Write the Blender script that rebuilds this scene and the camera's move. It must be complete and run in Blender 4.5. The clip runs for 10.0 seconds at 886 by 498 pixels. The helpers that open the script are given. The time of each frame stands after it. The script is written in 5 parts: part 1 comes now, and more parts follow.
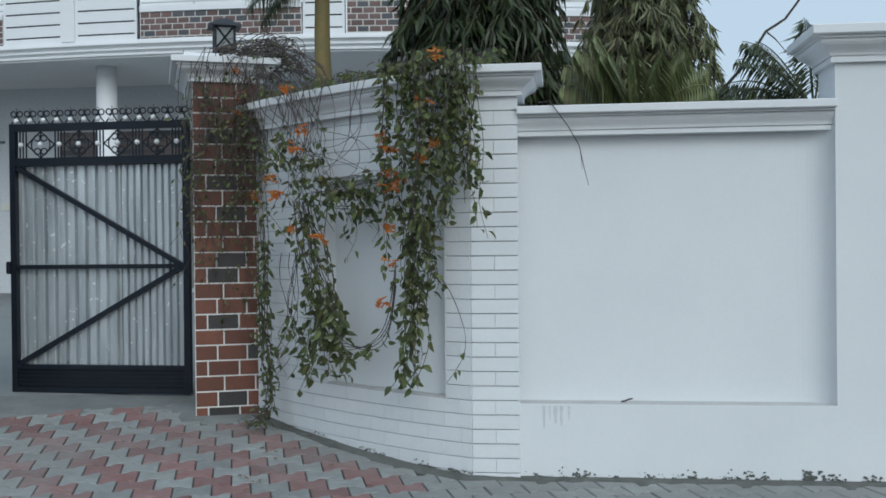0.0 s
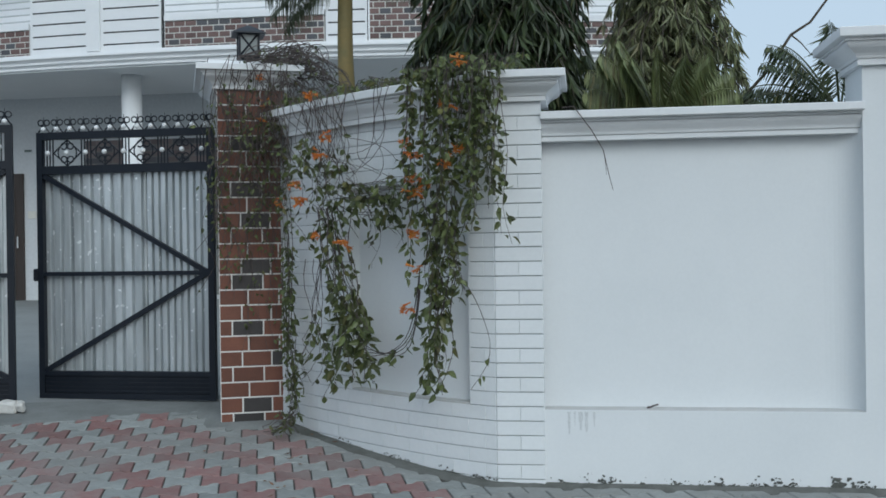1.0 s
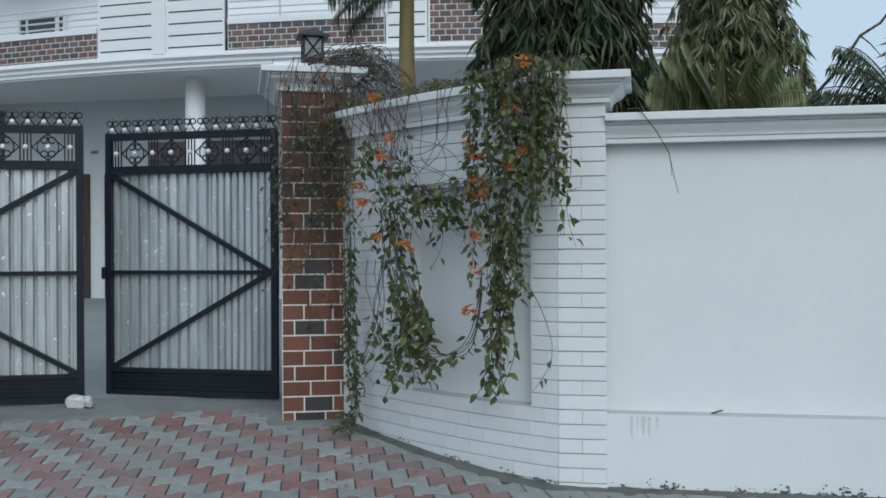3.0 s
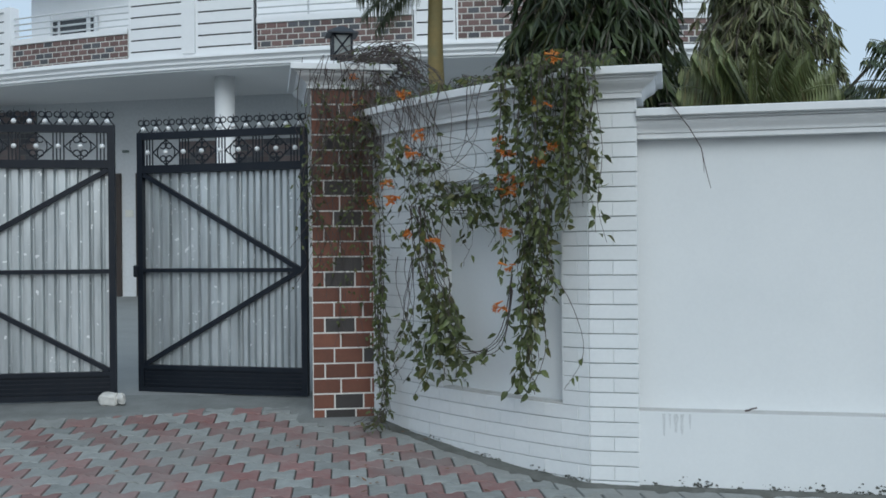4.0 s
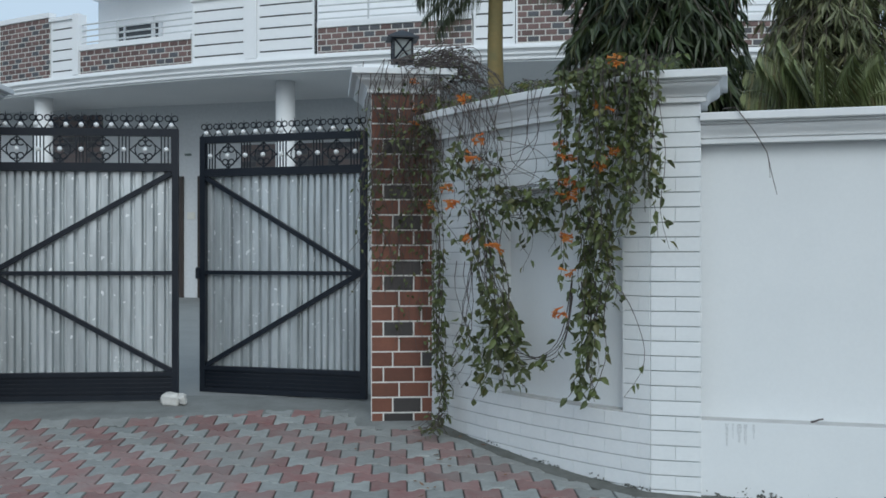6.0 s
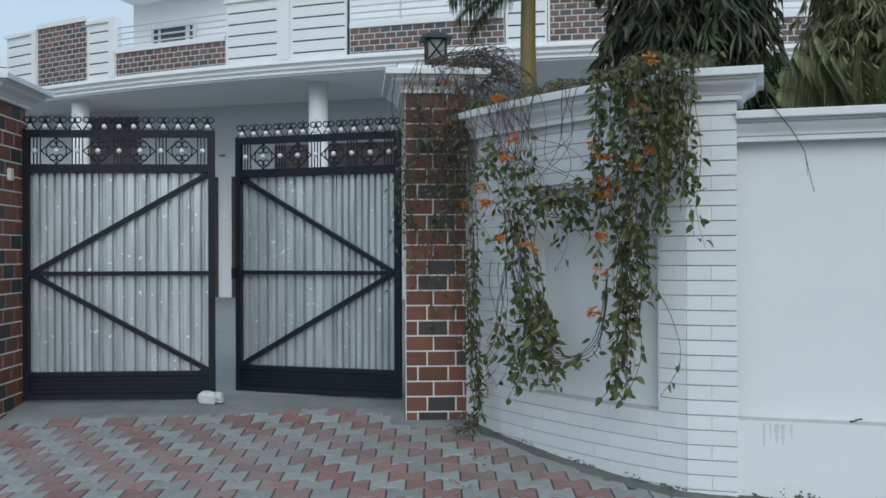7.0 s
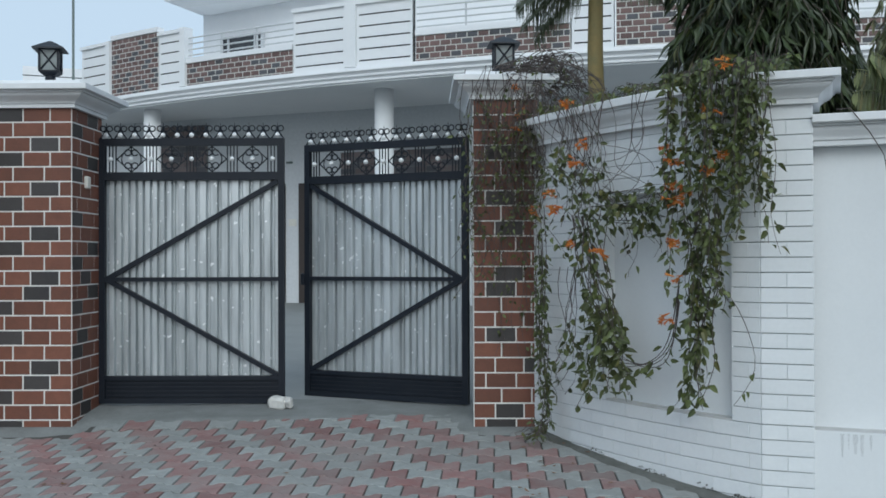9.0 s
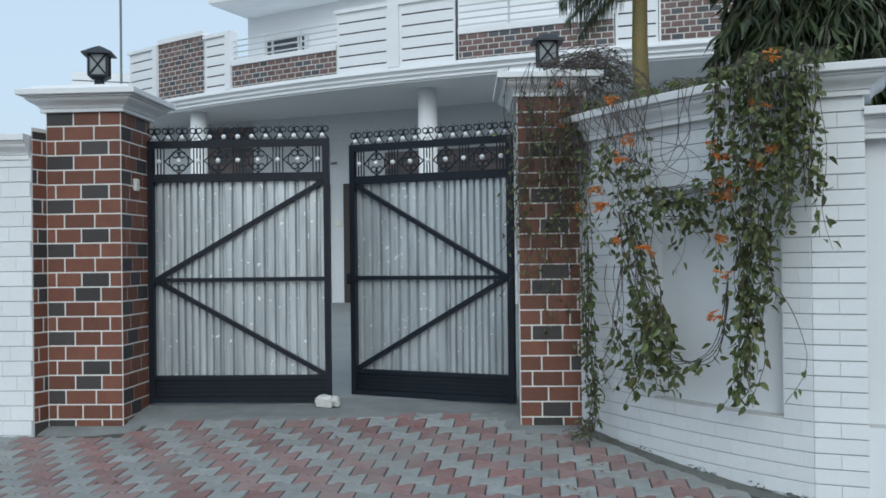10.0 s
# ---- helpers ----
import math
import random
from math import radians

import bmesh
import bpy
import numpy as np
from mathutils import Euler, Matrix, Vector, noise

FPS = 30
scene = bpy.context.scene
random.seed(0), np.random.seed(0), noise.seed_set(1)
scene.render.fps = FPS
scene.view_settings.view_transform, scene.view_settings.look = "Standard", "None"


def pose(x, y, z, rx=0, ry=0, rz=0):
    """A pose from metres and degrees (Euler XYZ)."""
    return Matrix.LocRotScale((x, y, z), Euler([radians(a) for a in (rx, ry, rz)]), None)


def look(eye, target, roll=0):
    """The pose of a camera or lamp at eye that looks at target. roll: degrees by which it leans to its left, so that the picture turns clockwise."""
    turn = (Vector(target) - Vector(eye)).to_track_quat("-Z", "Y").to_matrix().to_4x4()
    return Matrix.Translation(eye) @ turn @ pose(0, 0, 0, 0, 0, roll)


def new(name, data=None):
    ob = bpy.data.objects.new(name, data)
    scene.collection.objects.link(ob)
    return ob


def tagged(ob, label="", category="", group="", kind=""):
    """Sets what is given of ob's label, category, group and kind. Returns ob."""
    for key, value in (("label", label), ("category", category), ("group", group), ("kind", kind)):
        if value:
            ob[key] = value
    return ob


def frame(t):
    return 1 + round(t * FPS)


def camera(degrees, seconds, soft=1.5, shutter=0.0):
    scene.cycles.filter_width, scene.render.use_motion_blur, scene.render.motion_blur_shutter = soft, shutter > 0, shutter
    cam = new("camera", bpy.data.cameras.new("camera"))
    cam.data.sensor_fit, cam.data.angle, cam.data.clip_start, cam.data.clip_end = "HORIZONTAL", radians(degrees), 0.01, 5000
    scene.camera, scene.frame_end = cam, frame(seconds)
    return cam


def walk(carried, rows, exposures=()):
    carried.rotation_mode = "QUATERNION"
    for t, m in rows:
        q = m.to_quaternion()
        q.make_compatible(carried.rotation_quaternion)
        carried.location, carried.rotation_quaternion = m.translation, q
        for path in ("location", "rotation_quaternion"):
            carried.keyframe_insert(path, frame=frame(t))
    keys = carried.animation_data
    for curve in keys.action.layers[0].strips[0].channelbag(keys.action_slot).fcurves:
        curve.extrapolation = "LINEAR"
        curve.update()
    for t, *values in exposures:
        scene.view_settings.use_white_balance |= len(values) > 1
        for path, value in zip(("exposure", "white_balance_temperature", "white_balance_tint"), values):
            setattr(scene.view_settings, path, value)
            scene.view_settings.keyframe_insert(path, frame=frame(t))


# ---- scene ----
cam = camera(47.2, 10.0, soft=1.65)
PATH = [
    (0, (0.211, -5.35, 1.257), (-0.02, -3.363, 1.241), -0.6),
    (0.5, (0.205, -5.345, 1.246), (-0.047, -3.361, 1.239), -0.6),
    (1, (0.203, -5.346, 1.254), (-0.072, -3.365, 1.251), -0.8),
    (1.5, (0.192, -5.35, 1.244), (-0.109, -3.373, 1.245), -0.8),
    (2, (0.185, -5.35, 1.245), (-0.149, -3.378, 1.247), -0.7),
    (2.5, (0.177, -5.355, 1.25), (-0.182, -3.388, 1.253), -0.4),
    (4, (0.153, -5.342, 1.245), (-0.284, -3.391, 1.244), -0.5),
    (4.5, (0.155, -5.335, 1.245), (-0.312, -3.39, 1.241), -0.5),
    (5, (0.146, -5.328, 1.248), (-0.345, -3.389, 1.248), -0.4),
    (5.5, (0.139, -5.322, 1.249), (-0.377, -3.39, 1.255), -0.1),
    (7, (0.122, -5.349, 1.25), (-0.483, -3.442, 1.256), -0.2),
    (7.5, (0.117, -5.343, 1.256), (-0.514, -3.445, 1.264), -0.1),
    (8, (0.107, -5.343, 1.254), (-0.55, -3.454, 1.262), -0.1),
    (8.5, (0.098, -5.344, 1.252), (-0.587, -3.465, 1.261), 0.1),
    (9, (0.093, -5.354, 1.253), (-0.63, -3.489, 1.271), -0.2),
    (9.5, (0.083, -5.344, 1.25), (-0.68, -3.495, 1.27), -0.7),
    (10, (0.085, -5.349, 1.248), (-0.719, -3.517, 1.265), -0.7),
]
walk(cam, [(t, look(eye, target, roll)) for t, eye, target, roll in PATH], [(0.0, 0.01), (8.0, 0.03), (10.0, 0.14)])

# ---- world, sun, exposure ----
world = bpy.data.worlds.new("overcast_sky")
scene.world = world
world.use_nodes = True
wn = world.node_tree
wn.nodes.clear()
w_out = wn.nodes.new("ShaderNodeOutputWorld")
w_bg = wn.nodes.new("ShaderNodeBackground")
w_sky = wn.nodes.new("ShaderNodeTexSky")
w_sky.sky_type = "NISHITA"
w_sky.sun_disc = False
w_sky.sun_elevation = radians(35)
w_sky.sun_rotation = radians(154)
w_sky.air_density = 1.0
w_sky.dust_density = 4.0
w_sky.ozone_density = 1.0
w_mix = wn.nodes.new("ShaderNodeMixRGB")
w_mix.inputs["Fac"].default_value = 0.76
w_mix.inputs["Color2"].default_value = (4.50, 5.72, 6.88, 1)
wn.links.new(w_sky.outputs[0], w_mix.inputs["Color1"])
wn.links.new(w_mix.outputs[0], w_bg.inputs["Color"])
w_bg.inputs["Strength"].default_value = 0.131
wn.links.new(w_bg.outputs[0], w_out.inputs["Surface"])

sun = new("sun", bpy.data.lights.new("sun", "SUN"))
sun.data.energy = 0.92
sun.data.angle = radians(40)
sun.data.color = (0.84, 1.0, 1.07)
sun.matrix_world = look((4, -8, 6.2), (0, 0, 0))


# ---- materials ----
def material(name, base, second=None, rough=0.7, metal=0.0, grain=40.0, stain=2.5, amount=0.25, bump=0.15,
             vary="", third=None, third_part=0.0, translucent=0.0, spread=0.18, tinting=0.22, stretch=1.0, glint=None, gloss=0.5, dust=None):
    """Procedural surface: base colour broken by fine grain and broad stains; vary is 'object' or 'island'."""
    m = bpy.data.materials.new(name)
    m.use_nodes = True
    nt = m.node_tree
    bsdf = nt.nodes["Principled BSDF"]
    bsdf.inputs["Roughness"].default_value = rough
    bsdf.inputs["Metallic"].default_value = metal
    bsdf.inputs["Specular IOR Level"].default_value = gloss
    tc = nt.nodes.new("ShaderNodeTexCoord")
    geo = nt.nodes.new("ShaderNodeNewGeometry")
    fine = nt.nodes.new("ShaderNodeTexNoise")
    fine.inputs["Scale"].default_value = grain
    fine.inputs["Detail"].default_value = 6
    broad = nt.nodes.new("ShaderNodeTexNoise")
    broad.inputs["Scale"].default_value = stain
    broad.inputs["Detail"].default_value = 5
    broad.inputs["Roughness"].default_value = 0.65
    place = geo.outputs["Position"]
    if stretch != 1.0:
        mp = nt.nodes.new("ShaderNodeMapping")
        mp.inputs["Scale"].default_value = (1, 1, stretch)
        nt.links.new(place, mp.inputs["Vector"])
        place = mp.outputs[0]
    nt.links.new(place, fine.inputs["Vector"])
    nt.links.new(place, broad.inputs["Vector"])
    second = second or tuple(c * 0.7 for c in base)
    ramp = nt.nodes.new("ShaderNodeValToRGB")
    ramp.color_ramp.elements[0].position = 0.35
    ramp.color_ramp.elements[1].position = 0.72
    nt.links.new(broad.outputs[0], ramp.inputs[0])
    mix = nt.nodes.new("ShaderNodeMixRGB")
    mix.inputs["Color1"].default_value = (*base, 1)
    mix.inputs["Color2"].default_value = (*second, 1)
    scale = nt.nodes.new("ShaderNodeMath")
    scale.operation = "MULTIPLY"
    scale.inputs[1].default_value = amount
    nt.links.new(ramp.outputs[0], scale.inputs[0])
    nt.links.new(scale.outputs[0], mix.inputs["Fac"])
    colour = mix.outputs[0]
    if vary:
        if vary == "object":
            rnd = nt.nodes.new("ShaderNodeObjectInfo").outputs["Random"]
        else:
            rnd = geo.outputs["Random Per Island"]
        if third:
            step = nt.nodes.new("ShaderNodeMath")
            step.operation = "LESS_THAN"
            step.inputs[1].default_value = third_part
            nt.links.new(rnd, step.inputs[0])
            pick = nt.nodes.new("ShaderNodeMixRGB")
            nt.links.new(step.outputs[0], pick.inputs["Fac"])
            nt.links.new(colour, pick.inputs["Color1"])
            pick.inputs["Color2"].default_value = (*third, 1)
            colour = pick.outputs[0]
        hsv = nt.nodes.new("ShaderNodeHueSaturation")
        wave = nt.nodes.new("ShaderNodeMath")
        wave.operation = "MULTIPLY"
        wave.inputs[1].default_value = 7.31
        frac = nt.nodes.new("ShaderNodeMath")
        frac.operation = "FRACT"
        nt.links.new(rnd, wave.inputs[0])
        nt.links.new(wave.outputs[0], frac.inputs[0])
        rng = nt.nodes.new("ShaderNodeMapRange")
        rng.inputs["To Min"].default_value = 1 - spread
        rng.inputs["To Max"].default_value = 1 + spread
        nt.links.new(frac.outputs[0], rng.inputs["Value"])
        nt.links.new(rng.outputs[0], hsv.inputs["Value"])
        nt.links.new(colour, hsv.inputs["Color"])
        colour = hsv.outputs[0]
    # bright spots painted into the colour as highlights on small dents
    if glint:
        spots = nt.nodes.new("ShaderNodeTexNoise")
        spots.inputs["Scale"].default_value = 24
        spots.inputs["Detail"].default_value = 1
        nt.links.new(geo.outputs["Position"], spots.inputs["Vector"])
        cut = nt.nodes.new("ShaderNodeMapRange")
        cut.inputs["From Min"].default_value = 0.70
        cut.inputs["From Max"].default_value = 0.74
        nt.links.new(spots.outputs[0], cut.inputs["Value"])
        sparkle = nt.nodes.new("ShaderNodeMixRGB")
        nt.links.new(cut.outputs[0], sparkle.inputs["Fac"])
        nt.links.new(colour, sparkle.inputs["Color1"])
        sparkle.inputs["Color2"].default_value = (*glint, 1)
        colour = sparkle.outputs[0]
    if dust:
        film = nt.nodes.new("ShaderNodeTexNoise")
        film.inputs["Scale"].default_value = 0.9
        film.inputs["Detail"].default_value = 7
        film.inputs["Roughness"].default_value = 0.62
        nt.links.new(geo.outputs["Position"], film.inputs["Vector"])
        lay = nt.nodes.new("ShaderNodeMapRange")
        lay.inputs["From Min"].default_value = 0.44
        lay.inputs["From Max"].default_value = 0.70
        lay.inputs["To Max"].default_value = 0.75
        nt.links.new(film.outputs[0], lay.inputs["Value"])
        veil = nt.nodes.new("ShaderNodeMixRGB")
        nt.links.new(lay.outputs[0], veil.inputs["Fac"])
        nt.links.new(colour, veil.inputs["Color1"])
        veil.inputs["Color2"].default_value = (*dust, 1)
        colour = veil.outputs[0]
    tint = nt.nodes.new("ShaderNodeMixRGB")
    tint.blend_type = "MULTIPLY"
    tint.inputs["Fac"].default_value = tinting
    g2 = nt.nodes.new("ShaderNodeMapRange")
    g2.inputs["From Min"].default_value = 0.3
    g2.inputs["From Max"].default_value = 0.7
    g2.inputs["To Min"].default_value = 0.55
    g2.inputs["To Max"].default_value = 1.0
    nt.links.new(fine.outputs[0], g2.inputs["Value"])
    nt.links.new(colour, tint.inputs["Color1"])
    nt.links.new(g2.outputs[0], tint.inputs["Color2"])
    nt.links.new(tint.outputs[0], bsdf.inputs["Base Color"])
    if bump:
        bp = nt.nodes.new("ShaderNodeBump")
        bp.inputs["Strength"].default_value = bump
        bp.inputs["Distance"].default_value = 0.004
        nt.links.new(fine.outputs[0], bp.inputs["Height"])
        nt.links.new(bp.outputs[0], bsdf.inputs["Normal"])
    if translucent:
        tr = nt.nodes.new("ShaderNodeBsdfTranslucent")
        nt.links.new(tint.outputs[0], tr.inputs["Color"])
        ms = nt.nodes.new("ShaderNodeMixShader")
        ms.inputs[0].default_value = translucent
        nt.links.new(bsdf.outputs[0], ms.inputs[1])
        nt.links.new(tr.outputs[0], ms.inputs[2])
        nt.links.new(ms.outputs[0], nt.nodes["Material Output"].inputs["Surface"])
    return m


WHITE = material("white_wall_paint", (0.74, 0.76, 0.77), (0.62, 0.65, 0.67), 0.85, grain=60, stain=1.3, amount=0.35, bump=0.03, tinting=0.05)
WHITE_BRICK = material("white_painted_brick", (0.75, 0.77, 0.78), (0.60, 0.63, 0.65), 0.8, grain=45, stain=3, amount=0.35, bump=0.12, vary="object", spread=0.03, tinting=0.08)
WHITE_TRIM = material("white_moulding_paint", (0.77, 0.78, 0.79), (0.58, 0.60, 0.60), 0.75, grain=50, stain=2, amount=0.4, bump=0.04, tinting=0.06)
JOINT_WHITE = material("white_brick_joint", (0.46, 0.48, 0.50), (0.30, 0.31, 0.32), 0.9, grain=60, stain=5, amount=0.4)
GROUT = material("pale_grout", (0.74, 0.73, 0.70), (0.50, 0.48, 0.45), 0.9, grain=60, stain=4, amount=0.4)
RED_TILE = material("red_brick_tile", (0.180, 0.066, 0.040), (0.115, 0.042, 0.028), 0.62, grain=70, stain=9, amount=0.6, bump=0.25, vary="object", spread=0.24)
BLACK_TILE = material("black_brick_tile", (0.050, 0.044, 0.043), (0.034, 0.030, 0.030), 0.6, grain=70, stain=9, amount=0.6, bump=0.25, vary="object", spread=0.3)
MIXED_TILE = material("mixed_brick_tile", (0.180, 0.066, 0.040), (0.115, 0.042, 0.028), 0.62, grain=70, stain=9, amount=0.6, bump=0.25,
                      vary="object", third=(0.050, 0.044, 0.043), third_part=0.21, spread=0.24)
# tile colours paled and greyed: the haze of distance is mixed into them
HAZED_HOUSE_TILE = material("hazed_house_brick_tile", (0.180, 0.112, 0.102), (0.145, 0.096, 0.090), 0.7, grain=50, stain=5, amount=0.5, bump=0.1,
                      vary="object", third=(0.098, 0.100, 0.110), third_part=0.25, spread=0.22)
HOUSE_WHITE = material("house_white_paint", (0.84, 0.85, 0.86), (0.74, 0.76, 0.78), 0.85, grain=20, stain=0.9, amount=0.4, bump=0.03, tinting=0.05)
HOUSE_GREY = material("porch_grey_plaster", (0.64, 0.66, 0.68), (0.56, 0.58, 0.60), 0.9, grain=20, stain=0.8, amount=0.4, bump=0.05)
GROOVE = material("dark_groove_paint", (0.07, 0.07, 0.07), (0.04, 0.04, 0.04), 0.9)
IRON = material("black_iron_paint", (0.010, 0.014, 0.022), (0.022, 0.025, 0.031), 0.42, grain=80, stain=8, amount=0.5, bump=0.12, gloss=0.25)
# the near-white spots are painted sparkle, standing for light caught by dents
ZINC = material("galvanised_sheet", (0.63, 0.67, 0.69), (0.30, 0.33, 0.345), 0.34, metal=0.5, grain=30, stain=9, amount=0.8, bump=0.1, stretch=0.12, glint=(0.88, 0.90, 0.91))
BALL = material("pale_metal_ball", (0.80, 0.81, 0.82), (0.6, 0.6, 0.6), 0.5, metal=0.0, grain=60, stain=10, bump=0.02)
GLASS = material("frosted_lamp_glass", (0.26, 0.29, 0.29), (0.17, 0.20, 0.20), 0.25, grain=40, stain=14, amount=0.5, bump=0.05)
PAVER_RED = material("red_concrete_paver", (0.240, 0.120, 0.113), (0.275, 0.200, 0.188), 0.9, grain=70, stain=11, amount=0.75, bump=0.4, vary="object", spread=0.2, dust=(0.27, 0.265, 0.25))
PAVER_GREY = material("grey_concrete_paver", (0.310, 0.326, 0.317), (0.205, 0.214, 0.206), 0.9, grain=70, stain=11, amount=0.8, bump=0.4, vary="object", spread=0.16, dust=(0.27, 0.265, 0.25))
PAVER_RED_I = material("red_paver_rest", (0.240, 0.120, 0.113), (0.275, 0.200, 0.188), 0.9, grain=70, stain=11, amount=0.75, bump=0.4, vary="island", spread=0.2, dust=(0.27, 0.265, 0.25))
PAVER_GREY_I = material("grey_paver_rest", (0.310, 0.326, 0.317), (0.205, 0.214, 0.206), 0.9, grain=70, stain=11, amount=0.8, bump=0.4, vary="island", spread=0.16, dust=(0.27, 0.265, 0.25))
EARTH = material("joint_sand_and_dirt", (0.085, 0.082, 0.075), (0.06, 0.058, 0.05), 0.95, grain=90, stain=5, amount=0.6, bump=0.5)
CEMENT = material("grey_cement", (0.23, 0.24, 0.235), (0.135, 0.14, 0.135), 0.92, grain=60, stain=3.5, amount=0.75, bump=0.4)
# dirt, plus the shadow line under the wall darkened into the colour
SHADED_DIRTY_CEMENT = material("shaded_damp_dirty_cement", (0.150, 0.152, 0.142), (0.075, 0.078, 0.068), 0.95, grain=60, stain=7, amount=0.9, bump=0.5)
LEAF = material("vine_leaf", (0.086, 0.112, 0.038), (0.128, 0.142, 0.048), 0.45, grain=30, stain=4, amount=0.6, bump=0.0, vary="island", third=(0.150, 0.150, 0.048), third_part=0.09, translucent=0.22, spread=0.5)
STEM = material("vine_stem", (0.090, 0.072, 0.066), (0.05, 0.042, 0.040), 0.85, grain=90, stain=9)
FLOWER = material("orange_trumpet_flower", (0.60, 0.140, 0.026), (0.70, 0.34, 0.07), 0.55, grain=40, stain=16, amount=0.8, bump=0.0, vary="island", translucent=0.25, spread=0.3)
ASHOKA = material("drooping_tree_leaf", (0.026, 0.043, 0.015), (0.048, 0.064, 0.022), 0.42, grain=20, stain=1.8, amount=0.8, bump=0.0, vary="island", third=(0.14, 0.145, 0.05), third_part=0.07, translucent=0.15, spread=0.5)
PALM = material("palm_leaflet", (0.130, 0.170, 0.065), (0.200, 0.205, 0.090), 0.42, grain=20, stain=2.5, amount=0.8, bump=0.0, vary="island", third=(0.15, 0.14, 0.055), third_part=0.08, translucent=0.2, spread=0.4)
PALM_TRUNK = material("palm_trunk_bark", (0.25, 0.185, 0.07), (0.17, 0.16, 0.075), 0.7, grain=30, stain=7, amount=0.8, bump=0.2)
BARK = material("tree_bark", (0.085, 0.07, 0.055), (0.05, 0.042, 0.035), 0.9, grain=50, stain=8)
STONE = material("white_rubble", (0.66, 0.65, 0.62), (0.42, 0.41, 0.39), 0.9, grain=30, stain=18, amount=0.6, bump=0.5)
DARK = material("dark_window", (0.05, 0.055, 0.06), (0.03, 0.03, 0.035), 0.25)
RAIL = material("white_rail_paint", (0.62, 0.64, 0.65), (0.5, 0.5, 0.5), 0.5)
PLASTIC = material("ivory_plastic", (0.70, 0.69, 0.63), (0.55, 0.54, 0.5), 0.4)
MOSS = material("dark_moss_and_flaking", (0.085, 0.09, 0.08), (0.20, 0.20, 0.19), 0.95, grain=60, stain=20, amount=0.7, bump=0.4)
YARD = material("pale_yard_paving", (0.27, 0.28, 0.275), (0.20, 0.21, 0.205), 0.85, grain=40, stain=1.5, amount=0.6, bump=0.2)
DUST = material("ledge_dust", (0.56, 0.56, 0.55), (0.40, 0.39, 0.38), 0.95, grain=60, stain=6, amount=0.6)
SHED = material("shed_roof_sheet", (0.16, 0.20, 0.19), (0.10, 0.12, 0.12), 0.6)


# ---- helpers ----
def thing(name, label, category, group="", kind="", at=(0, 0, 0)):
    ob = new(name)
    ob.location = at
    return tagged(ob, label, category, group, kind)


def mesh_from(name, verts, faces, mat, parent=None, label="", smooth=False, kind=""):
    me = bpy.data.meshes.new(name)
    me.from_pydata([tuple(map(float, v)) for v in verts], [], faces)
    me.materials.append(mat)
    if smooth:
        me.polygons.foreach_set("use_smooth", [True] * len(me.polygons))
    me.update()
    ob = new(name, me)
    if parent is not None:
        ob.parent = parent
        ob.matrix_parent_inverse = Matrix.Translation(-Vector(parent.location))
    return tagged(ob, label, kind=kind)


def part(name, bm, mat, parent=None, label="", smooth=False, kind=""):
    me = bpy.data.meshes.new(name)
    bmesh.ops.recalc_face_normals(bm, faces=bm.faces)
    bm.to_mesh(me)
    bm.free()
    me.materials.append(mat)
    if smooth:
        me.polygons.foreach_set("use_smooth", [True] * len(me.polygons))
    ob = new(name, me)
    if parent is not None:
        ob.parent = parent
        ob.matrix_parent_inverse = Matrix.Translation(-Vector(parent.location))
    return tagged(ob, label, kind=kind)


def box(bm, m, sx, sy, sz, bevel=0.0):
    """A box of the given size centred on the pose m."""
    r = bmesh.ops.create_cube(bm, size=1.0, matrix=m @ Matrix.Diagonal((sx, sy, sz, 1)))
    if bevel:
        edges = list({e for v in r["verts"] for e in v.link_edges})
        bmesh.ops.bevel(bm, geom=edges, offset=bevel, segments=1, affect="EDGES")
    return bm


def prism(bm, outline, z0, z1):
    """An upright prism over a plan outline; z0 and z1 may be lists."""
    n = len(outline)
    z0 = z0 if isinstance(z0, (list, tuple)) else [z0] * n
    z1 = z1 if isinstance(z1, (list, tuple)) else [z1] * n
    a = [bm.verts.new((p[0], p[1], z)) for p, z in zip(outline, z0)]
    b = [bm.verts.new((p[0], p[1], z)) for p, z in zip(outline, z1)]
    bm.faces.new(a[::-1])
    bm.faces.new(b)
    for i in range(n):
        j = (i + 1) % n
        bm.faces.new((a[i], a[j], b[j], b[i]))
    return bm


def tube(bm, pts, radius, sides=6, taper=1.0):
    """A round rod along points."""
    pts = [Vector(p) for p in pts]
    rings = []
    for i, p in enumerate(pts):
        d = (pts[min(i + 1, len(pts) - 1)] - pts[max(i - 1, 0)]).normalized()
        a = d.cross(Vector((0.13, 0.21, 0.97)))
        a = a.normalized() if a.length > 0.05 else d.cross(Vector((1, 0, 0))).normalized()
        b = d.cross(a)
        r = radius * (1 + (taper - 1) * i / max(1, len(pts) - 1))
        rings.append([bm.verts.new(p + (a * math.cos(k * math.tau / sides) + b * math.sin(k * math.tau / sides)) * r) for k in range(sides)])
    for r0, r1 in zip(rings, rings[1:]):
        for k in range(sides):
            bm.faces.new((r0[k], r0[(k + 1) % sides], r1[(k + 1) % sides], r1[k]))
    bm.faces.new(rings[0])
    bm.faces.new(rings[-1][::-1])
    return bm


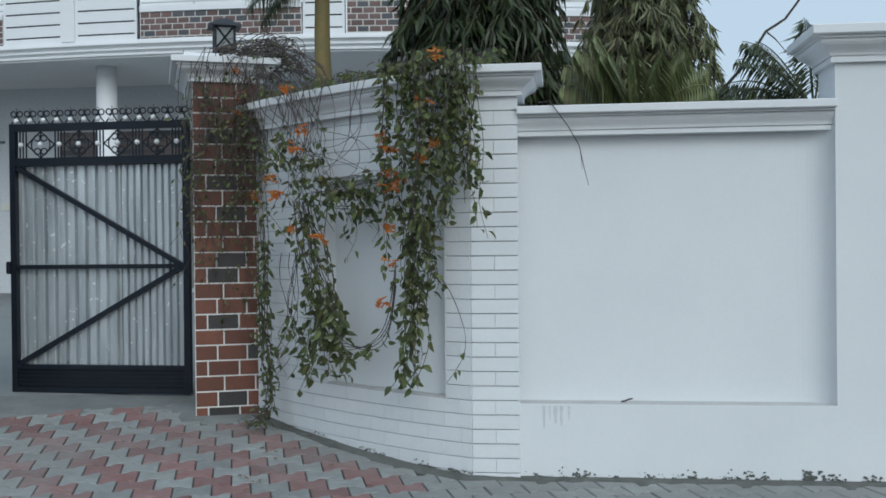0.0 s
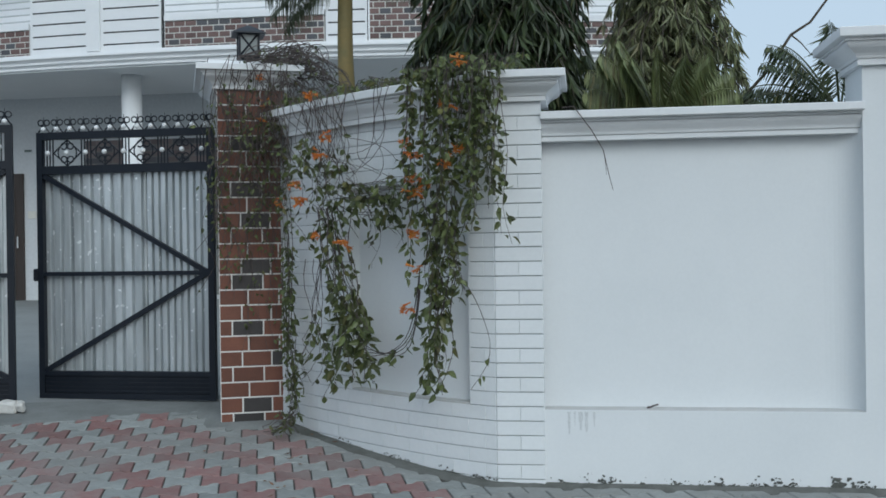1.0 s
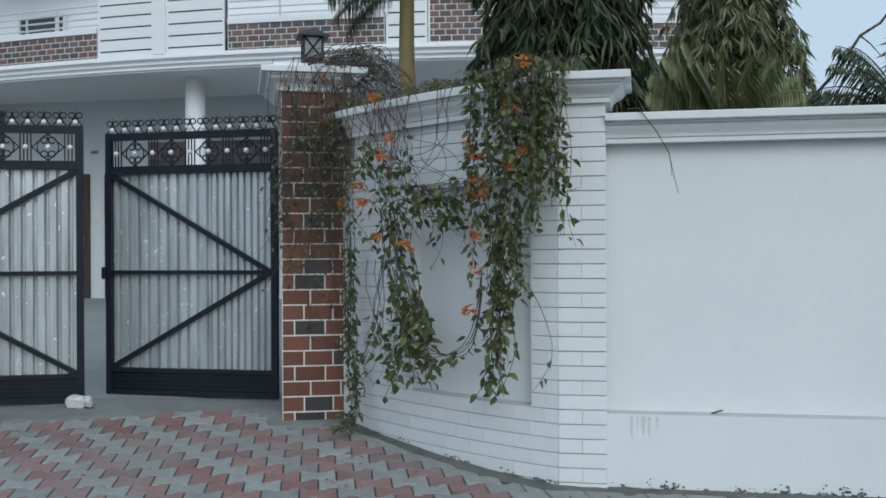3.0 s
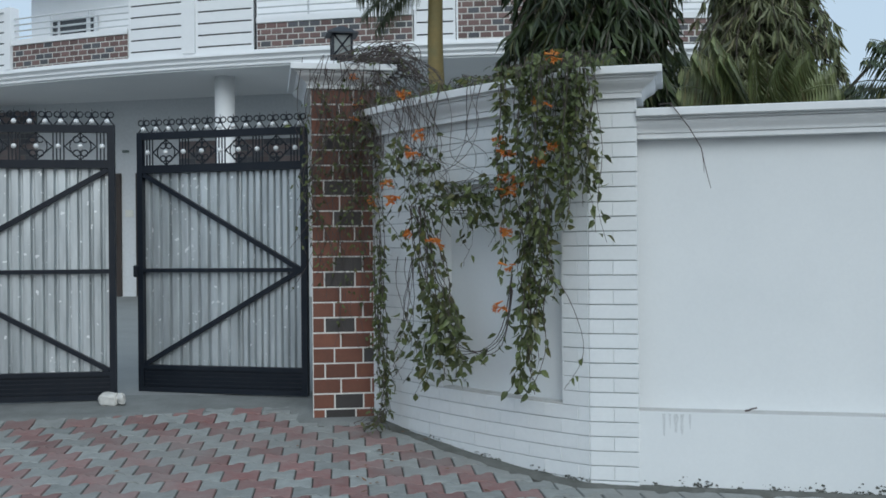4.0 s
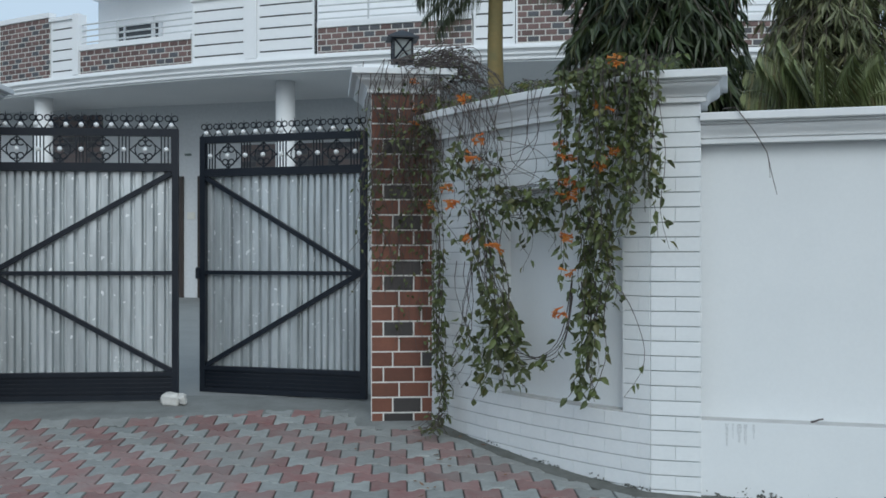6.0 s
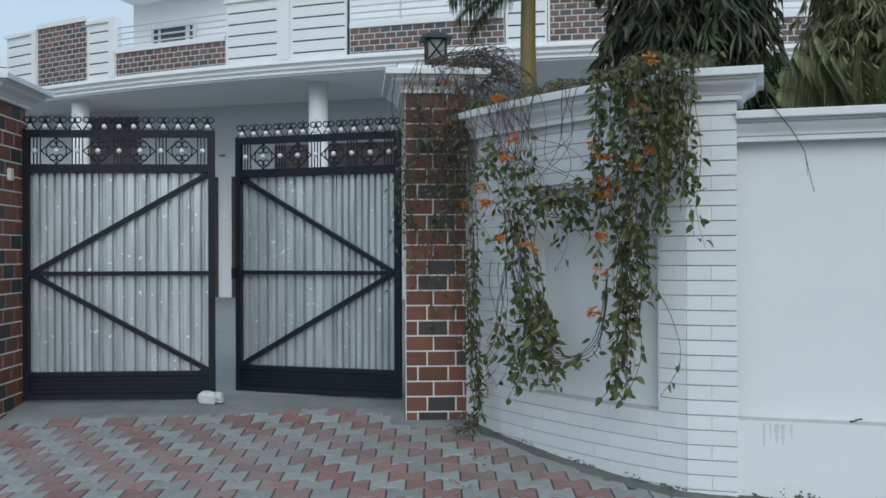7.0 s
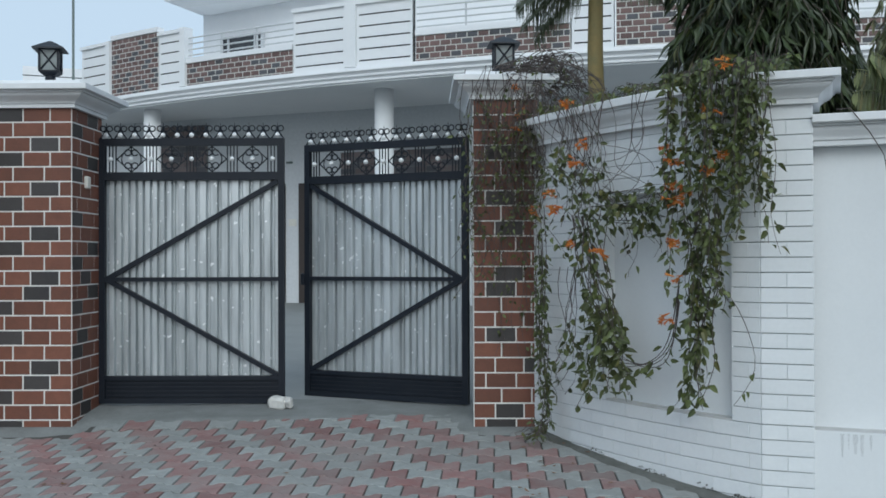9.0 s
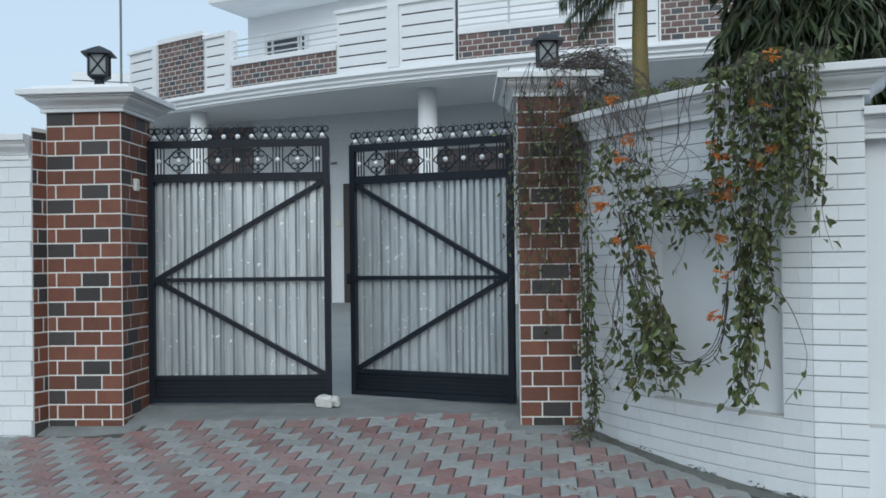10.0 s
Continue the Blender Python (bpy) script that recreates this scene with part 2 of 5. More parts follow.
def sweep(bm, path, outs, profile):
    """A closed profile of (out, z) carried along plan points with their outward directions."""
    rings = []
    for p, o in zip(path, outs):
        rings.append([bm.verts.new((p[0] + o[0] * u, p[1] + o[1] * u, z)) for u, z in profile])
    n = len(profile)
    for r0, r1 in zip(rings, rings[1:]):
        for k in range(n):
            bm.faces.new((r0[k], r0[(k + 1) % n], r1[(k + 1) % n], r1[k]))
    bm.faces.new(rings[0])
    bm.faces.new(rings[-1][::-1])
    return bm


def loft_rects(bm, centre, ang, half_u, half_v, steps):
    """Stacked rectangles: steps are (overhang, z)."""
    c, s = math.cos(ang), math.sin(ang)
    rings = []
    for o, z in steps:
        ring = []
        for a, b in ((-1, -1), (1, -1), (1, 1), (-1, 1)):
            u, v = a * (half_u + o), b * (half_v + o)
            ring.append(bm.verts.new((centre[0] + u * c - v * s, centre[1] + u * s + v * c, z)))
        rings.append(ring)
    for r0, r1 in zip(rings, rings[1:]):
        for k in range(4):
            bm.faces.new((r0[k], r0[(k + 1) % 4], r1[(k + 1) % 4], r1[k]))
    bm.faces.new(rings[0][::-1])
    bm.faces.new(rings[-1])
    return bm


def cove(h, out, z0, foot=0.14):
    """The outline of a moulded cap or coping: fillet, bulging slope, fillet, lip, as (out, z) from below; foot is where the slope begins."""
    pts = [(0.0, z0), ((foot + 0.06) * out, z0), ((foot + 0.06) * out, z0 + 0.14 * h), (foot * out, z0 + 0.15 * h), (foot * out, z0 + 0.17 * h)]
    for k in range(7):
        f = k / 6
        pts.append(((foot + 0.08 + (0.62 - foot) * (f - 0.10 * math.sin(f * math.tau))) * out, z0 + (0.19 + 0.41 * f) * h))
    pts += [(0.66 * out, z0 + 0.61 * h), (0.66 * out, z0 + 0.63 * h), (0.78 * out, z0 + 0.64 * h), (0.78 * out, z0 + 0.70 * h), (0.75 * out, z0 + 0.71 * h),
            (out - 0.003, z0 + 0.73 * h), (out, z0 + 0.75 * h), (out, z0 + h - 0.004), (out - 0.004, z0 + h)]
    return pts


ANG = radians(20)                         # the gate line is turned against the street wall
U = Vector((math.cos(ANG), math.sin(ANG)))
N = Vector((-math.sin(ANG), math.cos(ANG)))   # into the yard
GATE0 = Vector((-2.155, 1.0))             # front left edge of the gate pillar by the vine


def gate_plan(u, n):
    return GATE0 + U * u + N * n


def ground_z(x, y):
    """The drive rises from the street to the gate."""
    n = (Vector((x, y)) - GATE0).dot(N)
    z = 0.125 * min(1.0, max(0.0, (n + 1.65) / 1.65)) ** 1.15
    if n > 0:
        z += min(n, 0.2) * 0.16 + max(0.0, min(n - 0.2, 0.4)) * 0.0625 + max(0.0, min(n - 0.6, 8.0)) * 0.03
    return z - 0.05 * min(1.0, max(0.0, (-x - 3.2) / 1.6)) * min(1.0, max(0.0, 1 - n / 0.5))


# ---- ground ----
xs = [-400, -120, -40, -16] + [-12 + 0.25 * i for i in range(61)] + [4, 6, 12, 40, 120, 400]
ys = [-400, -120, -40, -14, -8, -5] + [-4 + 0.2 * i for i in range(41)] + [5, 6, 7, 8, 9, 10, 12, 16, 40, 120, 400]
verts = [(x, y, ground_z(x, y) - 0.012) for y in ys for x in xs]
nx = len(xs)
faces = [(j * nx + i, j * nx + i + 1, (j + 1) * nx + i + 1, (j + 1) * nx + i) for j in range(len(ys) - 1) for i in range(nx - 1)]
ground = mesh_from("ground", verts, faces, EARTH, label="sandy dirt ground under the paved drive", smooth=True)
tagged(ground, category="ground", kind="structure")

# ---- street wall: white panel wall, its coping, and the plain white pillar ----
wall_e = thing("wall_east", "white painted boundary wall with a recessed panel", "wall", kind="structure")
bm = bmesh.new()
prism(bm, [(-0.02, -0.004), (1.60, -0.004), (1.60, 0.24), (-0.02, 0.24)], -0.1, 0.395)
prism(bm, [(-0.02, 0.11), (1.60, 0.11), (1.60, 0.235), (-0.02, 0.235)], 0.395, 1.83)
part("wall_panel", bm, WHITE, wall_e)
bm = bmesh.new()
prof = [(0.0, 1.955)] + [(0.0, 1.806)] + [(o, z) for o, z in cove(0.150, 0.155, 1.806, 0.42)][1:]
sweep(bm, [(-0.012, 0.11), (1.602, 0.11)], [(0, -1), (0, -1)], prof)
prism(bm, [(-0.012, 0.11), (1.615, 0.11), (1.615, 0.27), (-0.012, 0.27)], 1.82, 1.954)
part("coping", bm, WHITE_TRIM, wall_e, "moulded white coping")
bm = bmesh.new()
prism(bm, [(-0.01, 0.004), (1.6, 0.004), (1.6, 0.112), (-0.01, 0.112)], 0.394, 0.3975)
part("ledge_dust", bm, DUST, wall_e, "dusty ledge")
bm = bmesh.new()
hollow = [((1 - q) ** 2 * 1.602 + 2 * q * (1 - q) * 1.588 + q * q * 1.43, -(1 - q) ** 2 * 0.003 + 2 * q * (1 - q) * 0.107 + q * q * 0.109) for q in (i / 12 for i in range(13))]
prism(bm, [(1.602, 0.113)] + hollow[::-1] + [(1.603, 0.0)], 0.396, 1.828)
part("hollow_reveal", bm, WHITE, wall_e)

pil_e = thing("wall_pillar", "plain white painted pillar with a moulded cap", "pillar", kind="structure")
bm = bmesh.new()
prism(bm, [(1.60, -0.004), (2.35, -0.004), (2.35, 0.33), (1.60, 0.33)], -0.1, 2.165)
part("shaft", bm, WHITE, pil_e)
bm = bmesh.new()
loft_rects(bm, (1.975, 0.163), 0, 0.375, 0.167, cove(0.175, 0.135, 2.138))
part("cap", bm, WHITE_TRIM, pil_e, "moulded white pillar cap")
bm = bmesh.new()
prism(bm, [(2.35, 0.02), (9, 0.02), (9, 0.24), (2.35, 0.24)], -0.1, 1.95)
tagged(part("wall_far_east", bm, WHITE), "white painted boundary wall going on along the street", "wall", kind="structure")

# ---- white brick pilaster and curved brick wall ----
COURSE, PHASE = 0.0763, 0.0305
pilaster = thing("wall_corner", "white painted brick corner pier with a moulded cap", "pier", kind="structure")
bm = bmesh.new()
prism(bm, [(-0.245, -0.008), (-0.022, -0.008), (-0.022, 0.30), (-0.245, 0.30)], -0.1, 2.05)
part("core", bm, JOINT_WHITE, pilaster)
bm = bmesh.new()
loft_rects(bm, (-0.137, 0.14), 0, 0.128, 0.160, cove(0.15, 0.13, 2.012))
part("cap", bm, WHITE_TRIM, pilaster, "moulded white cap")

CA, CB, CC = Vector((-1.84, 1.20)), Vector((-0.95, 0.30)), Vector((-0.265, -0.018))


def curve_at(w):
    """Plan point, tangent and outward direction on the face of the curved wall; w runs 0 to 1 from the gate to the corner."""
    p = CA * (1 - w) ** 2 + CB * 2 * w * (1 - w) + CC * w * w
    d = ((CB - CA) * 2 * (1 - w) + (CC - CB) * 2 * w).normalized()
    return p, d, Vector((d.y, -d.x))


curve_wall = thing("wall_curved", "curved white painted brick wall with a recessed panel", "wall", kind="structure")
WS = [i / 28 for i in range(29)]
W0, W1, Z0, Z1 = 0.385, 0.895, 0.417, 1.62
bm = bmesh.new()


def slab(bm, ws, o0, o1, z0, z1):
    pts = [curve_at(w) for w in ws]
    sweep(bm, [p for p, d, o in pts], [o for p, d, o in pts], [(o0, z0), (o1, z0), (o1, z1), (o0, z1)])


inner = [w for w in WS if W0 < w < W1]
slab(bm, [0] + [w for w in WS if 0 < w < W0] + [W0], -0.2, -0.008, -0.1, 2.10)
slab(bm, [W1] + [w for w in WS if W1 < w < 1] + [1], -0.2, -0.008, -0.1, 2.10)
slab(bm, [W0] + inner + [W1], -0.2, -0.008, -0.1, Z0 - 0.006)
slab(bm, [W0] + inner + [W1], -0.2, -0.008, Z1 + 0.006, 2.10)
part("core", bm, JOINT_WHITE, curve_wall)
bm = bmesh.new()
slab(bm, [W0] + inner + [W1], -0.19, -0.075, Z0 - 0.01, Z1 + 0.02)
part("recess_panel", bm, WHITE, curve_wall, "smooth white plaster panel")
bm = bmesh.new()
slab(bm, [W0 + 0.001] + inner + [W1 - 0.001], -0.11, -0.004, Z0 - 0.012, Z0 + 0.004)
part("sill", bm, DUST, curve_wall, "dusty grey sill")
bm = bmesh.new()
pts = [curve_at(w) for w in WS]
prof = [(-0.21, 2.155), (-0.21, 1.99)] + cove(0.172, 0.115, 1.983, 0.30)
sweep(bm, [p for p, d, o in pts], [o for p, d, o in pts], prof)
part("coping", bm, WHITE_TRIM, curve_wall, "moulded white coping")

# ---- gate pillars ----
TC = 0.1016


def pillar(name, label, u0, u1, n0, n1, z_base, z_top, cap_h, cap_out, turn=0.0):
    p = thing(name, label, "pillar", "gate pillars", kind="structure")
    bm = bmesh.new()
    q = [gate_plan(*c) for c in ((u0, n0), (u1, n0), (u1, n1), (u0, n1))]
    prism(bm, q, z_base - 0.15, z_top + 0.01)
    part("grout_core", bm, GROUT, p, "pale grout")
    bm = bmesh.new()
    c = gate_plan((u0 + u1) / 2 - turn * (n1 - n0) / 2, (n0 + n1) / 2)
    loft_rects(bm, c, ANG + turn, (u1 - u0) / 2, (n1 - n0) / 2, cove(cap_h, cap_out, z_top))
    loft_rects(bm, c, ANG + turn, (u1 - u0) / 2 - 0.02, (n1 - n0) / 2 - 0.02, [(cap_out - 0.03, z_top + cap_h - 0.002), (cap_out - 0.06, z_top + cap_h + 0.03)])
    part("cap", bm, WHITE_TRIM, p, "moulded white cap")
    return p


pillar_r = pillar("gate_pillar", "red and black brick-tiled gate pillar overgrown with twigs", 0.0, 0.43, 0.0, 0.78, 0.12, 2.305, 0.15, 0.13, radians(2.5))
LU = (Vector((-4.76, 0.172)) - GATE0).dot(U)
LN = (Vector((-4.76, 0.172)) - GATE0).dot(N)
pillar_l = pillar("gate_pillar", "red and black brick-tiled gate pillar with white grout", LU - 0.53, LU, LN, LN + 0.57, 0.10, 2.285, 0.15, 0.15)

# left wall beyond the pillar
wall_l = thing("wall_west", "white painted brick boundary wall", "wall", kind="structure")
bm = bmesh.new()
prism(bm, [gate_plan(LU - 0.53, LN + 0.4), gate_plan(LU - 2.2, LN + 0.3), gate_plan(LU - 2.2, LN - 0.132), gate_plan(LU - 0.572, LN - 0.132)], -0.1, 2.0)
part("core", bm, JOINT_WHITE, wall_l)
bm = bmesh.new()
a, b = gate_plan(LU - 0.585, LN - 0.13), gate_plan(LU - 2.2, LN - 0.13)
sweep(bm, [a, b], [-N, -N], [(-0.3, 2.1), (-0.3, 1.95)] + cove(0.17, 0.10, 1.95))
part("coping", bm, WHITE_TRIM, wall_l, "moulded white coping")

# ---- concrete threshold under the gate ----
bm = bmesh.new()
rows_n = [0.16, 0.22, 0.28, 0.40, 0.60, 0.85]
cols_u = [-2.9 + 0.25 * i for i in range(14)]
grid = [[bm.verts.new((*gate_plan(u, n + (0.03 * math.sin(u * 5) if n < 0 else 0)), ground_z(*gate_plan(u, n)) + (-0.012 if n < 0.2 else 0.004 + 0.006 * math.sin(u * 3.1)))) for u in cols_u] for n in rows_n]
for r0, r1 in zip(grid, grid[1:]):
    for i in range(len(cols_u) - 1):
        bm.faces.new((r0[i], r0[i + 1], r1[i + 1], r1[i]))
tagged(part("threshold", bm, CEMENT, smooth=True), "grey cement threshold and yard floor at the gate", "concrete floor", kind="structure")

# yard floor between the gate and the porch
v, f = [], []
for n in (0.80, 2.0, 5.0, 8.6, 12.5):
    for u in (-9.5, -6, -3, -1, 0.5, 3.0, 6.0):
        q = gate_plan(u, n)
        v.append((q.x, q.y, ground_z(q.x, q.y) + 0.001))
for j in range(4):
    for i in range(6):
        a = j * 7 + i
        f.append((a, a + 1, a + 8, a + 7))
tagged(mesh_from("floor_yard", v, f, YARD), "pale paved yard floor behind the gate", "yard floor", kind="structure")

# ---- the house ----
house = thing("house", "white two-storey house with a curved balcony and brick-tiled parapet panels", "house")
ZB = 4.234


def front(x, back=0.0):
    """Plan point of the balcony's face and its outward direction."""
    y = 8.8 + 0.019 * (x + 5) ** 2 + 0.74 * min(1.0, max(0.0, (x + 1.55) / 0.4))
    d = Vector((1, 0.038 * (x + 5))).normalized()
    o = Vector((d.y, -d.x))
    return Vector((x, y)) - o * back, d, o


def run(x0, x1, step=0.4):
    n = max(1, round((x1 - x0) / step))
    return [x0 + (x1 - x0) * i / n for i in range(n + 1)]


def house_sweep(name, mat, x0, x1, profile, parent, label=""):
    bm = bmesh.new()
    pts = [front(x) for x in run(x0, x1)]
    sweep(bm, [p for p, d, o in pts], [o for p, d, o in pts], profile)
    return part(name, bm, mat, parent, label)


slab_part = house_sweep("balcony_slab", HOUSE_WHITE, -16, 2.0,
            [(-5.0, 4.22), (-5.0, 3.98), (-0.02, 3.98), (-0.02, 4.005), (0.02, 4.01), (0.02, 4.04), (0.0, 4.045), (0.035, 4.075), (0.05, 4.08), (0.05, 4.105), (0.03, 4.11), (0.07, 4.15), (0.09, 4.155), (0.09, 4.185), (0.03, 4.19), (0.03, 4.232)], house, "moulded white balcony slab")


def grooved(x0, x1, top=0.98):
    """Boards with dark grooves between them under a flat cap."""
    p = house_sweep("parapet_panel", GROOVE, x0, x1, [(-0.10, ZB), (0.0, ZB), (0.0, ZB + top - 0.02), (-0.10, ZB + top - 0.02)], house, "white parapet with dark grooves")
    lines = [0.09 + 0.178 * k for k in range(6) if 0.09 + 0.178 * k < top - 0.06]
    for a, b in zip([0.0] + [z + 0.012 for z in lines], [z - 0.012 for z in lines] + [top]):
        house_sweep("board", HOUSE_WHITE, x0, x1, [(-0.012, ZB + a), (0.012, ZB + a), (0.012, ZB + b), (-0.012, ZB + b)], p)
    for a in (x0, x1 - 0.035):
        house_sweep("edge_strip", HOUSE_WHITE, a, a + 0.035, [(-0.05, ZB), (0.016, ZB), (0.016, ZB + top), (-0.05, ZB + top)], p)
    house_sweep("top_rail", HOUSE_WHITE, x0 - 0.02, x1 + 0.02, [(-0.12, ZB + top - 0.015), (0.05, ZB + top - 0.015), (0.05, ZB + top + 0.045), (-0.12, ZB + top + 0.045)], p)


def post(x, top=1.12, wide=0.2):
    house_sweep("parapet_post", HOUSE_WHITE, x - wide / 2, x + wide / 2, [(-0.14, ZB), (0.05, ZB), (0.05, ZB + top), (-0.14, ZB + top)], house)


def brick_band(x0, x1, h, rail=True):
    p = house_sweep("brick_panel", GROUT, x0, x1, [(-0.10, ZB), (0.0, ZB), (0.0, ZB + h), (-0.10, ZB + h)], house, "red and grey brick-tiled panel")
    BANDS.append((p, x0, x1, h))
    house_sweep("ledge", HOUSE_WHITE, x0, x1, [(-0.12, ZB + h), (0.03, ZB + h), (0.03, ZB + h + 0.085), (-0.12, ZB + h + 0.085)], house)
    if rail:
        bm = bmesh.new()
        for k in range(4):
            tube(bm, [(*front(x, 0.04)[0], ZB + h + 0.145 + 0.10 * k) for x in run(x0, x1, 0.6)], 0.014, 5)
        for x in run(x0, x1, 0.9)[1:-1]:
            tube(bm, [(*front(x, 0.05)[0], ZB + h), (*front(x, 0.05)[0], ZB + h + 0.45)], 0.016, 5)
        part("railing", bm, RAIL, house, "white pipe railing")


BANDS = []
grooved(-13.20, -12.45)
post(-12.38, 1.03, 0.12)
brick_band(-12.31, -11.03, 1.03, rail=False)
grooved(-11.00, -10.47, 0.96)
post(-10.40, 1.02, 0.13)
brick_band(-10.33, -8.04, 0.388)
grooved(-8.02, -7.05)
post(-6.945, 1.14, 0.20)
grooved(-6.84, -5.88)
brick_band(-5.83, -3.44, 0.388)
grooved(-3.42, -2.82)
brick_band(-2.79, -1.55, 1.35, rail=False)
brick_band(-1.50, 1.95, 0.388)

# low side parapet of the terrace, running back from the front
side_a, side_b = Vector((-15.4, 10.85)), Vector((-14.45, 11.72))
side_n = Vector((side_b.y - side_a.y, side_a.x - side_b.x)).normalized()
bm = bmesh.new()
sweep(bm, [side_a, side_b], [side_n, side_n], [(-0.08, 4.2), (-0.012, 4.2), (-0.012, 5.18), (-0.08, 5.18)])
side_wall = part("side_parapet", bm, GROOVE, house, "low white side parapet")
for z0, z1 in ((4.2, 4.84), (4.862, 5.02), (5.042, 5.22)):
    bm = bmesh.new()
    sweep(bm, [side_a, side_b], [side_n, side_n], [(-0.09, z0), (0.0, z0), (0.0, z1), (-0.09, z1)])
    part("board", bm, HOUSE_WHITE, side_wall)

# upper storey behind the terrace, its roof slab and window
bm = bmesh.new()
prism(bm, [(-12.3, 12.7), (-8.5, 12.0), (2.2, 12.0), (2.2, 18), (-12.3, 18)], 3.9, 6.5)
wall_up = part("upper_wall", bm, HOUSE_WHITE, house)
bm = bmesh.new()
loft_rects(bm, (-4.9, 15.0), 0, 7.1, 3.0, [(0.1, 6.36), (0.42, 6.42), (0.46, 6.46), (0.46, 6.60), (0.52, 6.62), (0.52, 6.76), (0.0, 6.8)])
part("roof", bm, HOUSE_WHITE, house, "white roof slab with a deep edge")
bm = bmesh.new()
turned = pose(-11.18, 12.43, 5.61, 0, 0, -10.4)
for dx, dz, sx, sz in ((0, 0.19, 1.14, 0.04), (0, -0.19, 1.14, 0.04), (0.55, 0, 0.04, 0.36), (-0.55, 0, 0.04, 0.36), (0.36, 0, 0.03, 0.36), (-0.36, 0, 0.03, 0.36), (0, 0.06, 1.1, 0.02), (0, -0.06, 1.1, 0.02)):
    box(bm, turned @ pose(dx, 0, dz), sx, 0.08, sz)
win = part("window", bm, HOUSE_GREY, house, "pale window frame")
bm = bmesh.new()
box(bm, turned @ pose(0, 0.03, 0), 1.08, 0.06, 0.36)
part("pane", bm, DARK, win, "dark window glass")

# porch under the balcony
PORCH_TILE = material("porch_brick_tile", (0.19, 0.145, 0.14), (0.14, 0.115, 0.115), 0.7, grain=50, stain=5, amount=0.5, bump=0.1, vary="island", third=(0.10, 0.10, 0.11), third_part=0.35, spread=0.25)
bm = bmesh.new()
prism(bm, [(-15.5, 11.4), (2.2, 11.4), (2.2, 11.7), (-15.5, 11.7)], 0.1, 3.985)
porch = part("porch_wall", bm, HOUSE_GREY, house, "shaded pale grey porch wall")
for cx, cy in ((-6.70, 9.56), (-11.55, 10.0), (-1.6, 9.6)):
    bm = bmesh.new()
    bmesh.ops.create_cone(bm, cap_ends=True, segments=24, radius1=0.155, radius2=0.155, depth=3.46, matrix=pose(cx, cy, 2.25))
    part("porch_column", bm, HOUSE_WHITE, house, "round white porch column", smooth=True)
for x0, x1, z1 in ((-12.73, -11.3, 3.86), (-8.4, -6.0, 3.2)):
    bm = bmesh.new()
    prism(bm, [(x0, 11.36), (x1, 11.36), (x1, 11.41), (x0, 11.41)], 0.5, z1)
    panel = part("porch_brick_panel", bm, CEMENT, house, "brick-tiled panel in the shaded porch")
    v, f = [], []
    k, z = 0, z1
    while z > 1.6:
        x = x0 - (0.1 if k % 2 else 0.0)
        while x < x1:
            a, b = max(x0, x), min(x1, x + 0.2)
            if b - a > 0.03:
                n = len(v)
                v += [(a + 0.006, 11.352, z - 0.094), (b - 0.006, 11.352, z - 0.094), (b - 0.006, 11.352, z - 0.004), (a + 0.006, 11.352, z - 0.004)]
                v += [(p[0], 11.365, p[2]) for p in v[n:n + 4]]
                f += [(n, n + 1, n + 2, n + 3)] + [(n + i, n + 4 + i, n + 4 + (i + 1) % 4, n + (i + 1) % 4) for i in range(4)]
            x += 0.2
        z -= TC
        k += 1
    mesh_from("tile_facing", v, f, PORCH_TILE, panel, kind="stuff")
# dark doors and a switch plate on the porch wall
DOOR_WOOD = material("dark_door_wood", (0.045, 0.032, 0.027), (0.028, 0.021, 0.019), 0.5, grain=30, stain=6, stretch=0.1)
for x0, x1 in ((-10.5, -9.58), (-9.28, -8.42)):
    bm = bmesh.new()
    box(bm, pose((x0 + x1) / 2, 11.375, 1.53), x1 - x0, 0.06, 2.26, 0.008)
    door = part("door", bm, DOOR_WOOD, house, "dark brown wooden door")
    for z, h in ((0.95, 0.85), (1.95, 0.95)):
        bm = bmesh.new()
        box(bm, pose((x0 + x1) / 2, 11.342, z), x1 - x0 - 0.26, 0.02, h, 0.008)
        part("door_panel", bm, DOOR_WOOD, door)
    bm = bmesh.new()
    tube(bm, [(x1 - 0.09, 11.31, 1.35), (x1 - 0.09, 11.31, 1.55)], 0.012, 6)
    part("door_handle", bm, RAIL, door, "metal door handle")
bm = bmesh.new()
box(bm, pose(-9.43, 11.392, 1.93), 0.16, 0.02, 0.13, 0.004)
part("switch_plate", bm, PLASTIC, house, "ivory switch plate")
bm = bmesh.new()
box(bm, pose(-9.49, 11.385, 3.06), 0.13, 0.03, 0.04, 0.006)
part("wall_bracket", bm, SHED, house, "small dark wall bracket")
bm = bmesh.new()
box(bm, pose(-9.93, 11.33, 0.71), 0.09, 0.03, 0.20, 0.006)
part("socket_box", bm, RAIL, house, "grey socket box")
# tall thin pole beyond the house
bm = bmesh.new()
tube(bm, [(-14.41, 11.2, 0.2), (-14.41, 11.2, 9.5)], 0.026, 8)
tagged(part("pole", bm, SHED), "thin grey metal pole standing beside the house", "pole")

# ---- gate leaves ----
LEAF_W, LEAF_H = 1.355, 1.935


